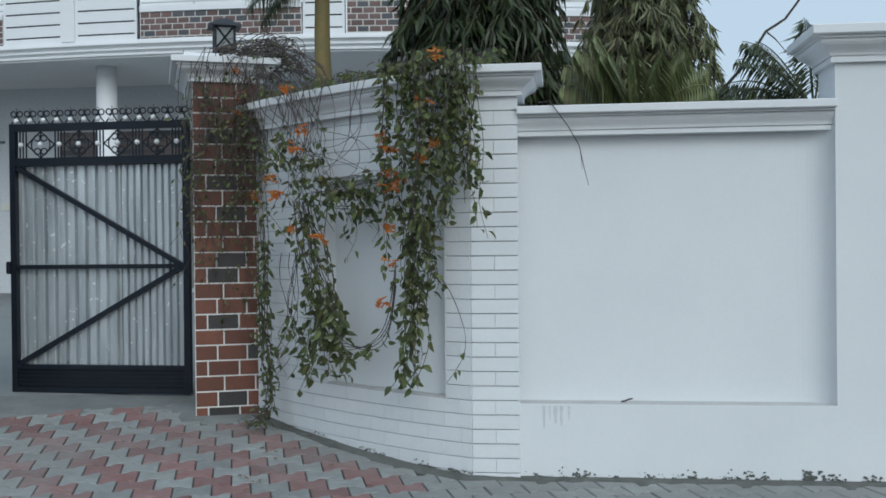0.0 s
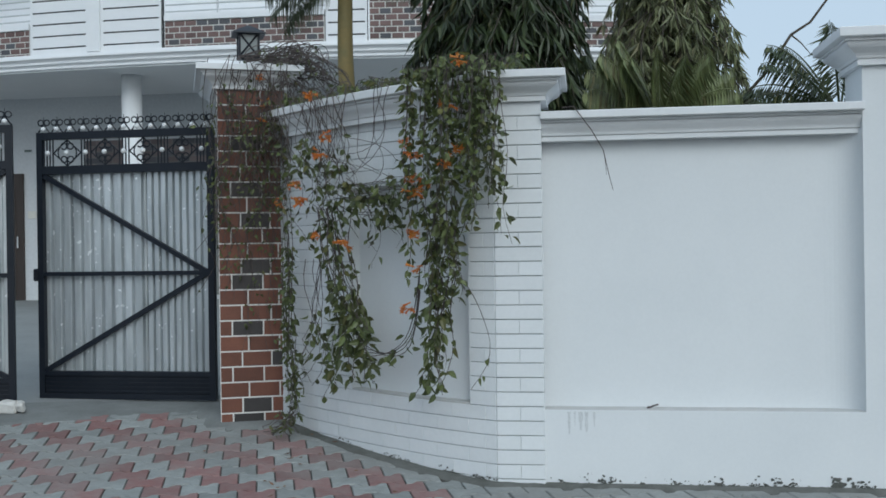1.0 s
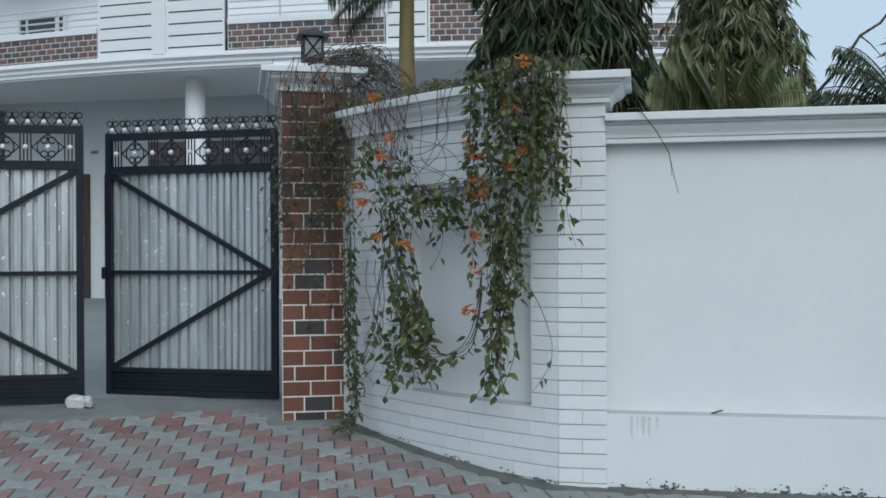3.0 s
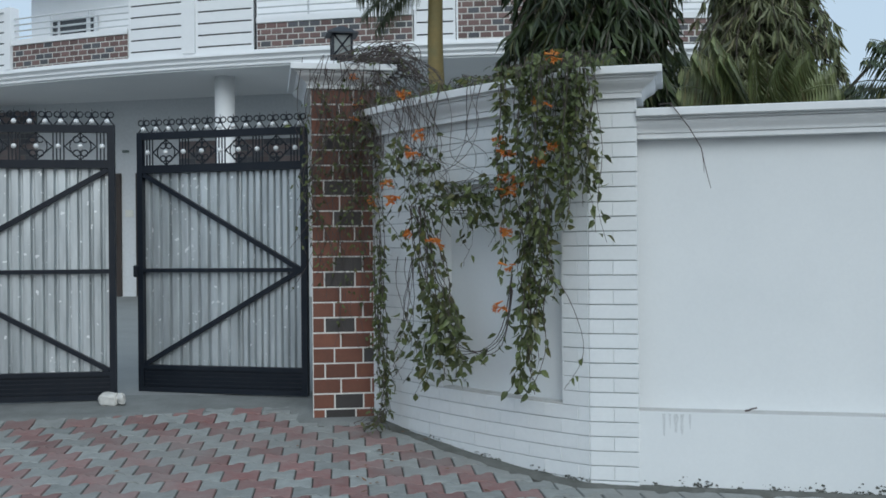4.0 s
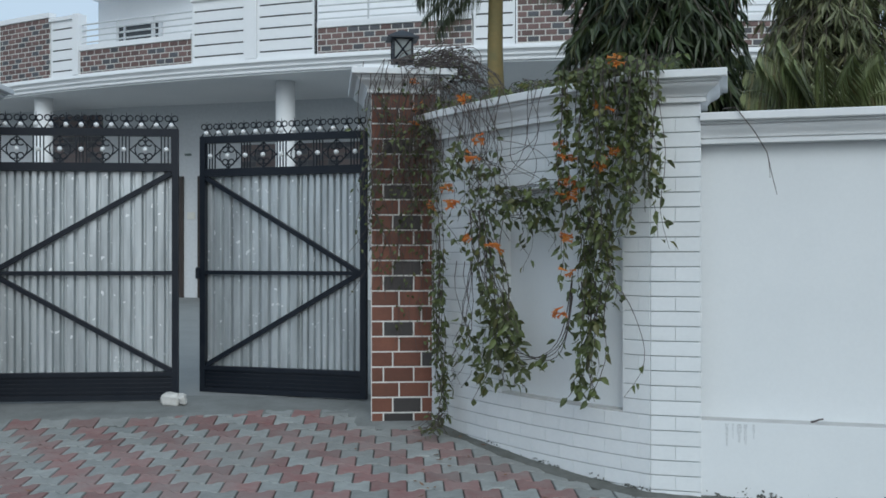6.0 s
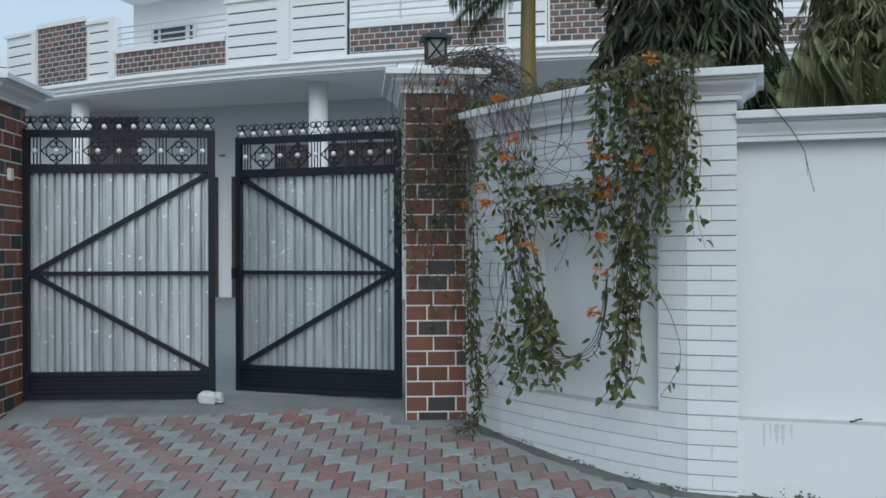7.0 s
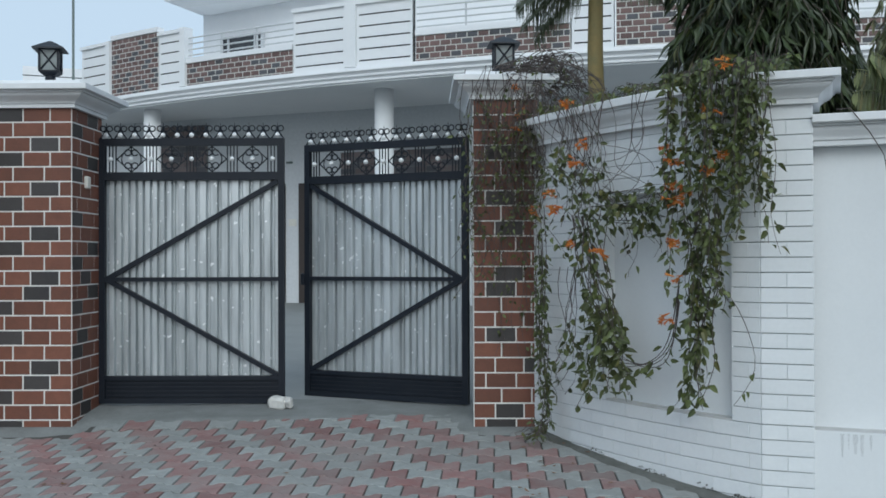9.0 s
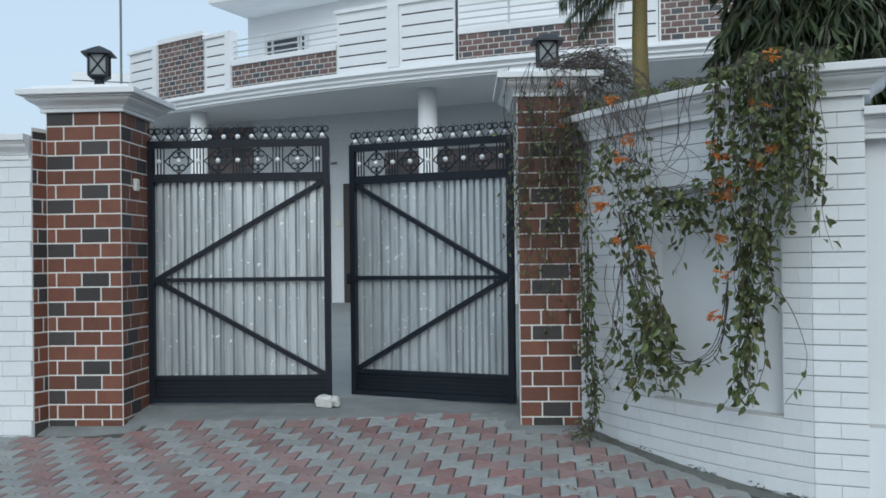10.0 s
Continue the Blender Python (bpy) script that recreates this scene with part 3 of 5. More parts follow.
def bar(bm, a, b, wide, deep=0.03):
    """A flat-sided bar between two points (u, z) in the plane of a gate leaf."""
    a, b = Vector((a[0], 0, a[1])), Vector((b[0], 0, b[1]))
    d = b - a
    m = Matrix.Translation((a + b) / 2) @ pose(0, 0, 0, 0, -math.degrees(math.atan2(d.z, d.x)), 0)
    box(bm, m, d.length, deep, wide)


def ring_pts(cu, cz, r, a0, a1, n=10, y=0.0):
    return [(cu + r * math.cos(radians(a0 + (a1 - a0) * i / n)), y, cz + r * math.sin(radians(a0 + (a1 - a0) * i / n))) for i in range(n + 1)]


def gate_leaf(label, mirror):
    """One leaf, hinged at u = 0, its free end at u = LEAF_W."""
    g = thing("gate_leaf", label, "gate", "gate leaves")
    W, H = LEAF_W, LEAF_H
    for nm, a, b, wd, dp in (("stile", (0.022, 0), (0.022, H), 0.044, 0.045), ("stile", (W - 0.022, 0), (W - 0.022, H), 0.044, 0.045),
                             ("top_rail", (0.044, H - 0.027), (W - 0.044, H - 0.027), 0.054, 0.04), ("upper_rail", (0.044, H - 0.275), (W - 0.044, H - 0.275), 0.058, 0.04),
                             ("middle_rail", (0.044, 0.905), (W - 0.044, 0.905), 0.030, 0.035), ("lower_rail", (0.044, 0.185), (W - 0.044, 0.185), 0.03, 0.042),
                             ("bottom_rail", (0.044, 0.02), (W - 0.044, 0.02), 0.04, 0.042)):
        bm = bmesh.new()
        bar(bm, a, b, wd, dp)
        part(nm, bm, IRON, g)
    for a, b in (((0.05, 0.905), (W - 0.05, H - 0.315)), ((0.05, 0.905), (W - 0.05, 0.205))):
        bm = bmesh.new()
        bar(bm, a, b, 0.034, 0.034)
        part("brace", bm, IRON, g)
    bm = bmesh.new()
    box(bm, pose(W / 2, 0.004, 0.10), W - 0.09, 0.02, 0.14)
    for k in range(4):
        box(bm, pose(W / 2, -0.008, 0.055 + 0.03 * k), W - 0.09, 0.012, 0.012)
    part("kick_plate", bm, IRON, g, "ribbed black kick plate")
    # corrugated sheet behind the bars
    n = 440
    v, f = [], []
    rnd = random.Random(5 if mirror else 9)
    levels = [0.19 + (H - 0.275 - 0.19) * k / 10 for k in range(11)]
    for k, z in enumerate(levels):
        for i in range(n + 1):
            u = 0.03 + (W - 0.06) * i / n
            pitch = 0.079 if u > 0.40 * W else 0.053
            dip = min(1.0, max(0.0, (math.cos(math.tau * (u + 0.0012 * math.sin(z * 7 + u * 30)) / pitch) - 0.30) / 0.55))
            y = 0.026 + 0.036 * dip * dip * (3 - 2 * dip) + 0.004 * noise.noise((u * 9, z * 9, 3.0 if mirror else 8.0))
            v.append((u, y, z))
    for k in range(10):
        for i in range(n):
            a = k * (n + 1) + i
            f.append((a, a + 1, a + n + 2, a + n + 1))
    mesh_from("corrugated_sheet", v, f, ZINC, g, "dented galvanised corrugated sheet", smooth=True)
    # scrollwork between the two upper rails
    z0, z1 = H - 0.245, H - 0.055
    zc = (z0 + z1) / 2
    step = (W - 0.17) / 8
    for k in range(9):
        u = 0.085 + step * k
        if k % 2 == 0:
            for du in (-0.036, -0.012, 0.012, 0.036):
                bm = bmesh.new()
                bar(bm, (u + du, z0), (u + du, z1), 0.008, 0.008)
                part("baluster", bm, IRON, g)
        else:
            bm = bmesh.new()
            r = (z1 - z0) / 2
            hw = step * 0.72
            for a, b in (((u - hw, zc), (u, z1)), ((u, z1), (u + hw, zc)), ((u + hw, zc), (u, z0)), ((u, z0), (u - hw, zc))):
                bar(bm, a, b, 0.008, 0.008)
            for sx in (-1, 1):
                tube(bm, ring_pts(u, zc, 0.072, 90 - sx * 25, 90 - sx * 155, 8), 0.005, 5)
                for sz in (-1, 1):
                    tube(bm, ring_pts(u + sx * 0.026, zc + sz * 0.048, 0.023, 0, 330, 9), 0.0055, 5)
            bar(bm, (u, zc + 0.03), (u, z1), 0.008, 0.008)
            bar(bm, (u, z0), (u, zc - 0.03), 0.008, 0.008)
            part("scroll", bm, IRON, g, "black wrought-iron scroll in a diamond")
        bm = bmesh.new()
        bmesh.ops.create_uvsphere(bm, u_segments=12, v_segments=8, radius=0.0185, matrix=pose(u, -0.012, zc))
        part("ball", bm, BALL, g, smooth=True)
    # crest of curls, points and balls
    m = 13
    for k in range(m):
        u = 0.05 + (W - 0.10) * k / (m - 1)
        bm = bmesh.new()
        for sx in (-1, 1):
            tube(bm, ring_pts(u + sx * 0.0245, H + 0.074, 0.0205, 0, 360, 12), 0.0050, 5)
            tube(bm, [(u + sx * 0.006, 0, H + 0.060), (u + sx * 0.022, 0, H + 0.03), (u + sx * 0.046, 0, H)], 0.0056, 5)
        tube(bm, [(u, 0, H + 0.05), (u, 0, H + 0.09), (u, 0, H + 0.116)], 0.0055, 5, 0.3)
        part("crest_curl", bm, IRON, g)
        bm = bmesh.new()
        bmesh.ops.create_uvsphere(bm, u_segments=12, v_segments=8, radius=0.0185, matrix=pose(u, -0.010, H + 0.024))
        part("ball", bm, BALL, g, smooth=True)
    if mirror:
        bm = bmesh.new()
        box(bm, pose(W + 0.012, -0.02, 0.90), 0.03, 0.05, 0.09, 0.008)
        part("latch", bm, IRON, g, "black latch box")
    return g


def place_leaf(g, hinge, free, z):
    d = (free - hinge)
    a = math.atan2(d.y, d.x)
    g.matrix_basis = pose(hinge.x, hinge.y, z, 0, 0, math.degrees(a))


leaf_l = gate_leaf("black iron gate leaf with corrugated zinc sheet, shut", False)
place_leaf(leaf_l, Vector((-4.935, 0.66)), Vector((-3.69, 1.135)), 0.20)
leaf_r = gate_leaf("black iron gate leaf with corrugated zinc sheet, ajar inwards", True)
# the other leaf is the same work seen hinged on the other pillar
hinge, free = Vector((-2.385, 1.545)), Vector((-3.735, 1.59))
d = free - hinge
leaf_r.matrix_basis = pose(hinge.x, hinge.y, 0.195, 0, 0, math.degrees(math.atan2(-d.y, -d.x))) @ Matrix.Diagonal((-1, 1, 1, 1))

bm = bmesh.new()
sp = Vector((-3.62, 1.00))
box(bm, pose(-0.02, 0, 0.0, 4, 3, 12), 0.13, 0.10, 0.085, 0.016)
box(bm, pose(0.062, 0.01, 0.004, 12, -14, 30), 0.05, 0.08, 0.07, 0.014)
bmesh.ops.subdivide_edges(bm, edges=list(bm.edges), cuts=2, use_grid_fill=True)
for vtx in bm.verts:
    vtx.co += Vector((noise.noise(vtx.co * 30), noise.noise(vtx.co * 30 + Vector((5, 0, 0))), noise.noise(vtx.co * 30 + Vector((0, 7, 0))))) * 0.009
stone = part("stone", bm, STONE)
stone.location = (sp.x, sp.y, ground_z(sp.x, sp.y) + 0.046)
tagged(stone, "white rubble stone wedged at the gate leaf", "stone")


# ---- pillar lamps ----
def lamp(name, label, x, y, z, ang, size):
    g = thing(name, label, "lantern", "pillar lanterns", at=(x, y, z))
    def p(nm, bm, mat, lab="", smooth=False):
        ob = part(nm, bm, mat, None, lab, smooth)
        ob.parent = g
        return ob
    bm = bmesh.new()
    bmesh.ops.create_cone(bm, cap_ends=True, segments=14, radius1=0.050, radius2=0.040, depth=0.125, matrix=pose(0, 0, 0.0625))
    p("base", bm, IRON)
    bm = bmesh.new()
    loft_rects(bm, (0, 0), 0, 0.0, 0.0, [(0.044, 0.105), (0.084, 0.128), (0.084, 0.138), (0.070, 0.140)])
    p("tray", bm, IRON)
    bm = bmesh.new()
    loft_rects(bm, (0, 0), 0, 0.0, 0.0, [(0.068, 0.141), (0.076, 0.292)])
    p("glass", bm, GLASS, "frosted lantern glass")
    for a in range(4):
        r = pose(0, 0, 0, 0, 0, 90 * a)
        bm = bmesh.new()
        box(bm, r @ pose(0.076, 0.076, 0.214), 0.019, 0.019, 0.156)
        p("corner_bar", bm, IRON)
        bm = bmesh.new()
        for s in (-1, 1):
            tube(bm, [r @ Vector((-s * 0.064, 0.073, 0.146)), r @ Vector((s * 0.068, 0.079, 0.288))], 0.0075, 5)
        p("cross_bar", bm, IRON)
    bm = bmesh.new()
    loft_rects(bm, (0, 0), 0, 0.0, 0.0, [(0.084, 0.286), (0.130, 0.290), (0.127, 0.300), (0.060, 0.336), (0.020, 0.356), (0.004, 0.362)])
    p("roof", bm, IRON)
    g.rotation_euler = (0, 0, ang)
    g.scale = (size, size, 0.97)
    return g


c = gate_plan(0.215, 0.28)
lamp("lantern", "black metal lantern with crossed bars on the gate pillar", c.x, c.y, 2.437, radians(24), 0.84)
c = gate_plan(LU - 0.265, LN + 0.285)
lamp("lantern", "black metal lantern with frosted panes on the gate pillar", c.x, c.y, 2.455, radians(32), 0.83)

bm = bmesh.new()
q = gate_plan(LU + 0.012, LN + 0.25)
box(bm, pose(q.x, q.y, 1.795, 0, 0, 20), 0.03, 0.065, 0.085, 0.006)
tagged(part("switch_box", bm, PLASTIC), "small ivory bell switch box on the pillar", "switch")


# ---- plants ----
def leaf_mesh(name, items, mat, parent, label="", fold=0.25, droop=0.25, ovate=False):
    """Many leaves in one mesh: items are (base, direction, side, length, width)."""
    v, f = [], []
    for base, d, s, ln, wd in items:
        up = s.cross(d).normalized()
        k = len(v)
        tip = base + d * ln - up * ln * droop
        if ovate:
            a, b = base + d * ln * 0.28 + up * ln * 0.03, base + d * ln * 0.62 - up * ln * droop * 0.25
            v += [base, a + s * wd * 0.48 + up * wd * fold, a, a - s * wd * 0.48 + up * wd * fold,
                  b + s * wd * 0.40 + up * wd * fold * 0.8, b, b - s * wd * 0.40 + up * wd * fold * 0.8, tip]
            f += [(k, k + 1, k + 2), (k, k + 2, k + 3), (k + 1, k + 4, k + 5, k + 2), (k + 2, k + 5, k + 6, k + 3), (k + 4, k + 7, k + 5), (k + 5, k + 7, k + 6)]
        else:
            mid = base + d * ln * 0.45
            v += [base, mid + s * wd / 2 + up * wd * fold, mid, mid - s * wd / 2 + up * wd * fold, tip]
            f += [(k, k + 1, k + 2), (k, k + 2, k + 3), (k + 1, k + 4, k + 2), (k + 2, k + 4, k + 3)]
    ob = mesh_from(name, v, f, mat, parent, label, smooth=False, kind="stuff")
    return ob


def unit(rnd, zbias=0.0):
    while True:
        p = Vector((rnd.uniform(-1, 1), rnd.uniform(-1, 1), rnd.uniform(-1, 1)))
        if 0.1 < p.length < 1:
            p = p.normalized()
            p.z += zbias
            return p.normalized()


def side_of(d, rnd):
    s = d.cross(unit(rnd))
    return s.normalized() if s.length > 0.05 else Vector((1, 0, 0))


def drooping_tree(name, label, x, y, height, radius, mat, seed, branches, leaf=0.17, low=1.2):
    """A column-shaped tree whose branches arch down and carry long hanging leaves."""
    rnd = random.Random(seed)
    t = thing(name, label, "tree", "drooping trees", at=(x, y, ground_z(x, y)))
    bm = bmesh.new()
    tube(bm, [(x, y, 0), (x + 0.03, y, height * 0.5), (x, y + 0.02, height * 0.97)], 0.085, 8, 0.25)
    part("trunk", bm, BARK, t)
    bm = bmesh.new()
    items = []
    for b in range(branches):
        z = low + 0.35 + (height - low - 0.2) * rnd.random() ** 1.15
        a = rnd.random() * math.tau
        f = 1 - (z - low) / (height - low)
        reach = radius * (0.25 + 0.75 * min(1.0, f * 2.2)) * rnd.uniform(0.55, 1.08)
        sag = rnd.uniform(0.45, 0.95)
        out = Vector((math.cos(a), math.sin(a), 0))
        side = Vector((-out.y, out.x, 0))
        pts = []
        for i in range(7):
            q = i / 6
            pts.append(Vector((x, y, z)) + out * reach * math.sin(q * 1.45) + side * 0.08 * math.sin(q * 3 + b) - Vector((0, 0, sag * q * q * 0.95 - 0.12 * q)))
        tube(bm, pts, 0.010, 4, 0.3)
        for q in (0.35, 0.6, 0.8, 1.0):
            j = min(5, int(q * 6))
            p = pts[j].lerp(pts[j + 1], q * 6 - j)
            lean = rnd.uniform(0.35, 0.9)
            for i in range(6):
                fan = (i - 2.5) / 2.5
                d = (out * rnd.uniform(-0.05, 0.5) + side * (fan * lean + rnd.uniform(-0.15, 0.15)) + Vector((0, 0, -1)) * rnd.uniform(0.55, 1.2)).normalized()
                items.append((p + side * fan * 0.03, d, side_of(d, rnd), leaf * rnd.uniform(0.65, 1.25), leaf * 0.17 * rnd.uniform(0.7, 1.3)))
    part("branch", bm, BARK, t, kind="stuff")
    leaf_mesh("crown", items, mat, t, "long drooping dark green leaves", 0.25, 0.12)
    return t


def palm(name, label, x, y, z0, fronds, seed, mat=PALM, trunk=None, leaflet=0.30, width=0.024, pairs=26, hang=0.45):
    """A feather palm: fronds are (azimuth, elevation, length)."""
    rnd = random.Random(seed)
    t = thing(name, label, "palm", at=(x, y, ground_z(x, y)))
    if trunk:
        bm = bmesh.new()
        n = 16
        tube(bm, [(x - 0.09 * (k / n - 0.6) + 0.012 * math.sin(k * 0.9), y, z0 * k / n) for k in range(n + 1)], trunk, 14, 0.66)
        part("trunk", bm, PALM_TRUNK, t, "smooth ringed ochre trunk", smooth=True)
    for az, el, ln in fronds:
        bm = bmesh.new()
        a, e = radians(az), radians(el)
        out = Vector((math.cos(a), math.sin(a), 0))
        side = Vector((-out.y, out.x, 0))
        pts, items = [], []
        for i in range(11):
            q = i / 10
            pts.append(Vector((x, y, z0)) + out * ln * q * math.cos(e) * (1 - 0.15 * q) + Vector((0, 0, ln * (math.sin(e) * q - (0.30 + 0.25 * math.cos(e)) * q * q))))
        tube(bm, pts, 0.011, 5, 0.25)
        stalk = part("frond", bm, mat, t)
        for i in range(pairs):
            q = 0.18 + 0.82 * i / pairs
            j = min(9, int(q * 10))
            p = pts[j].lerp(pts[j + 1], q * 10 - j)
            along = (pts[j + 1] - pts[j]).normalized()
            taper = math.sin(math.pi * min(0.97, 0.25 + 0.7 * q)) ** 0.6
            for sgn in (-1, 1):
                d = (side * sgn * 0.75 + along * 0.55 + Vector((0, 0, -hang - 0.5 * rnd.random()))).normalized()
                items.append((p, d, along.cross(d).cross(d).normalized(), leaflet * taper * rnd.uniform(0.8, 1.15), width * rnd.uniform(0.8, 1.2)))
        leaf_mesh("frond_blade", items, mat, stalk, "", 0.15, 0.22)
    return t


PALM_GREY = material("palm_leaflet_grey", (0.085, 0.105, 0.060), (0.13, 0.14, 0.085), 0.5, grain=20, stain=2.5, amount=0.8, bump=0.0, vary="island", translucent=0.2, spread=0.35)
drooping_tree("tree", "tall dark tree with drooping leaves behind the wall", -0.45, 3.13, 5.9, 0.72, ASHOKA, 11, 980, 0.225)
ASHOKA_PALE = material("drooping_tree_leaf_pale", (0.130, 0.152, 0.070), (0.195, 0.198, 0.100), 0.45, grain=20, stain=1.8, amount=0.8, bump=0.0, vary="island", third=(0.17, 0.16, 0.075), third_part=0.10, translucent=0.15, spread=0.4)
drooping_tree("tree", "dull green tree with drooping leaves behind the wall", 1.03, 4.7, 5.0, 0.76, ASHOKA_PALE, 23, 720, 0.18)
palm("palm_tree", "slender feather palm with an ochre trunk in the yard", -1.96, 3.96, 3.95,
     [(185, 15, 0.95), (200, -5, 0.85), (170, -10, 0.8), (212, 8, 0.9), (230, 20, 1.0), (188, 40, 1.0), (60, 30, 1.2), (110, 40, 1.2), (330, 35, 1.0), (350, 5, 0.7), (20, 45, 1.1), (270, 30, 0.9)], 5, mat=PALM_GREY, trunk=0.100, leaflet=0.42, width=0.013, pairs=44, hang=0.8)
palm("palm_bush", "low clump of feather palm fronds behind the wall", 0.80, 2.75, 2.12,
     [(-95, 68, 1.2), (-70, 60, 1.2), (-40, 62, 1.2), (-120, 62, 1.15), (-10, 56, 1.2), (180, 58, 1.25), (205, 62, 1.3), (165, 64, 1.25), (235, 60, 1.2), (20, 62, 1.2), (-150, 70, 1.3), (190, 50, 1.1), (-25, 46, 1.1)], 7, leaflet=0.34, width=0.030, pairs=22, hang=2.6)
palm("palm_bush", "thin dark palm fronds rising behind the wall pillar", 2.30, 3.35, 2.30,
     [(180, 60, 1.35), (200, 50, 1.3), (165, 42, 1.25), (190, 34, 1.2), (150, 64, 1.3), (20, 60, 1.4), (60, 66, 1.4), (90, 75, 1.4), (250, 66, 1.3), (-60, 60, 1.3)], 9, mat=ASHOKA, leaflet=0.27, width=0.019, pairs=30, hang=0.9)
bm = bmesh.new()
tube(bm, [(1.45, 3.6, 2.0), (1.62, 3.6, 2.55), (1.80, 3.6, 2.75), (1.97, 3.6, 3.02), (2.13, 3.6, 3.12), (2.30, 3.6, 3.35), (2.5, 3.6, 3.7)], 0.016, 6, 0.5)
tube(bm, [(1.97, 3.6, 3.02), (2.05, 3.6, 2.95), (2.13, 3.6, 2.85)], 0.008, 5, 0.4)
tube(bm, [(1.45, 3.6, 2.0), (1.5, 3.6, 1.2), (1.5, 3.6, 0.2)], 0.02, 6)
tagged(part("bare_sapling", bm, BARK), "bare crooked grey sapling behind the wall", "sapling")

# shed roof far behind
bm = bmesh.new()
prism(bm, [(6.2, 17), (10.5, 17), (10.5, 21), (6.2, 21)], [4.2, 5.2, 5.2, 4.2], [4.3, 5.3, 5.3, 4.3])
box(bm, pose(8.4, 19, 2.1), 4.0, 3.6, 4.6)
tagged(part("shed", bm, SHED), "grey-green sheet-roofed shed in the distance", "shed")

# ---- flame vine over the curved wall and the gate pillar ----
vine = thing("flame_vine", "flowering climbing vine with orange blossoms hanging over the wall", "vine")
vr = random.Random(77)
stem_bm = bmesh.new()
vine_leaves = []


def on_wall(w, z, off):
    p, d, o = curve_at(w)
    q = p + o * off
    return Vector((q.x, q.y, z))


def strand(p0, p1, bend, radius=0.003, wob=0.02, n=9):
    """A hanging stem from p0 to p1; bend pushes its middle along the vector given."""
    pts = []
    ph = vr.uniform(0, 6)
    for i in range(n + 1):
        q = i / n
        p = p0.lerp(p1, q) + Vector(bend) * math.sin(q * math.pi)
        p += Vector((math.sin(q * 9 + ph), math.cos(q * 7 + ph), 0.5 * math.sin(q * 11 + ph))) * wob * (0.3 + q)
        pts.append(p)
    tube(stem_bm, pts, radius, 4, 0.6)
    return pts


def leaves_on(pts, gap, size, q0=0.0, q1=1.0, chance=1.0):
    total = sum((b - a).length for a, b in zip(pts, pts[1:]))
    n = max(2, int(total * (q1 - q0) / gap))
    for i in range(n):
        q = q0 + (q1 - q0) * (i + vr.random() * 0.6) / n
        j = min(len(pts) - 2, int(q * (len(pts) - 1)))
        p = pts[j].lerp(pts[j + 1], min(1.0, q * (len(pts) - 1) - j))
        for k in range(3):
            if vr.random() > chance:
                continue
            a = vr.uniform(0, math.tau)
            d = Vector((math.cos(a) * 0.6, math.sin(a) * 0.6 - 0.22, -vr.uniform(0.0, 1.5))).normalized()
            base = p + d * vr.uniform(0.005, 0.03)
            vine_leaves.append((base, d, side_of(d, vr), size * vr.uniform(0.6, 1.2), size * vr.uniform(0.38, 0.56)))


# dense curtain beside the corner pier
for i in range(46):
    w = vr.uniform(0.765, 1.085)
    right = (w - 0.755) / 0.34
    zend = 2.0 - vr.random() ** 0.75 * (0.66 if right > 0.75 else 0.80 if right > 0.55 else 1.25)
    off = vr.uniform(0.10, 0.27)
    p0 = on_wall(w, 2.19 + 0.05 * vr.random(), off + 0.02)
    p1 = on_wall(w - 0.05 * right * (2.0 - zend) + vr.uniform(-0.02, 0.02), zend, off)
    leaves_on(strand(p0, p1, (0, 0, 0.0), 0.0028, 0.018), 0.038, 0.056, 0.0, 1.0, 0.58)
# the tail below it
for i in range(15):
    w0, w1 = vr.uniform(0.76, 0.95), vr.uniform(0.80, 0.94)
    off = vr.uniform(0.10, 0.2)
    leaves_on(strand(on_wall(w0, 1.5, off), on_wall(w1, vr.uniform(0.85, 1.2), off), (0, 0, 0), 0.003, 0.02), 0.048, 0.060, 0.05, 1.0, 0.58)
for i in range(10):
    off = vr.uniform(0.10, 0.2)
    leaves_on(strand(on_wall(vr.uniform(0.80, 0.90), 1.1, off), on_wall(vr.uniform(0.76, 0.90), vr.uniform(0.45, 0.7), off), (0, 0, 0), 0.003, 0.02), 0.052, 0.068, 0.05, 1.0, 0.55)
# leafy ridge on the coping
for i in range(190):
    w = vr.uniform(0.12, 0.98) if i % 4 else vr.uniform(0.72, 1.04)
    p, d, o = curve_at(w)
    h = 0.07 + 0.06 * max(0.0, w - 0.25)
    a = Vector((p.x, p.y, 2.165)) - Vector((o.x, o.y, 0)) * vr.uniform(-0.08, 0.20)
    b = a + Vector((d.x, d.y, 0)) * vr.uniform(-0.22, 0.22) + Vector((0, 0, h * vr.uniform(0.1, 1.0)))
    leaves_on(strand(a, b, (0, 0, 0.03), 0.003, 0.012, 5), 0.035, 0.056, 0, 1, 0.75 if w > 0.62 else 0.5)
# the looser clump nearer the gate
for i in range(24):
    w0 = vr.uniform(0.16, 0.46)
    off = vr.uniform(0.10, 0.24)
    zend = vr.uniform(1.20, 1.75)
    pts = strand(on_wall(w0 + vr.uniform(-0.05, 0.05), 2.165, off + 0.02), on_wall(w0 + vr.uniform(-0.03, 0.10), zend, off), (vr.uniform(-0.06, 0.06), 0, 0), 0.0026, 0.04)
    leaves_on(pts, 0.060, 0.058, 0.45, 1.0, 0.62)
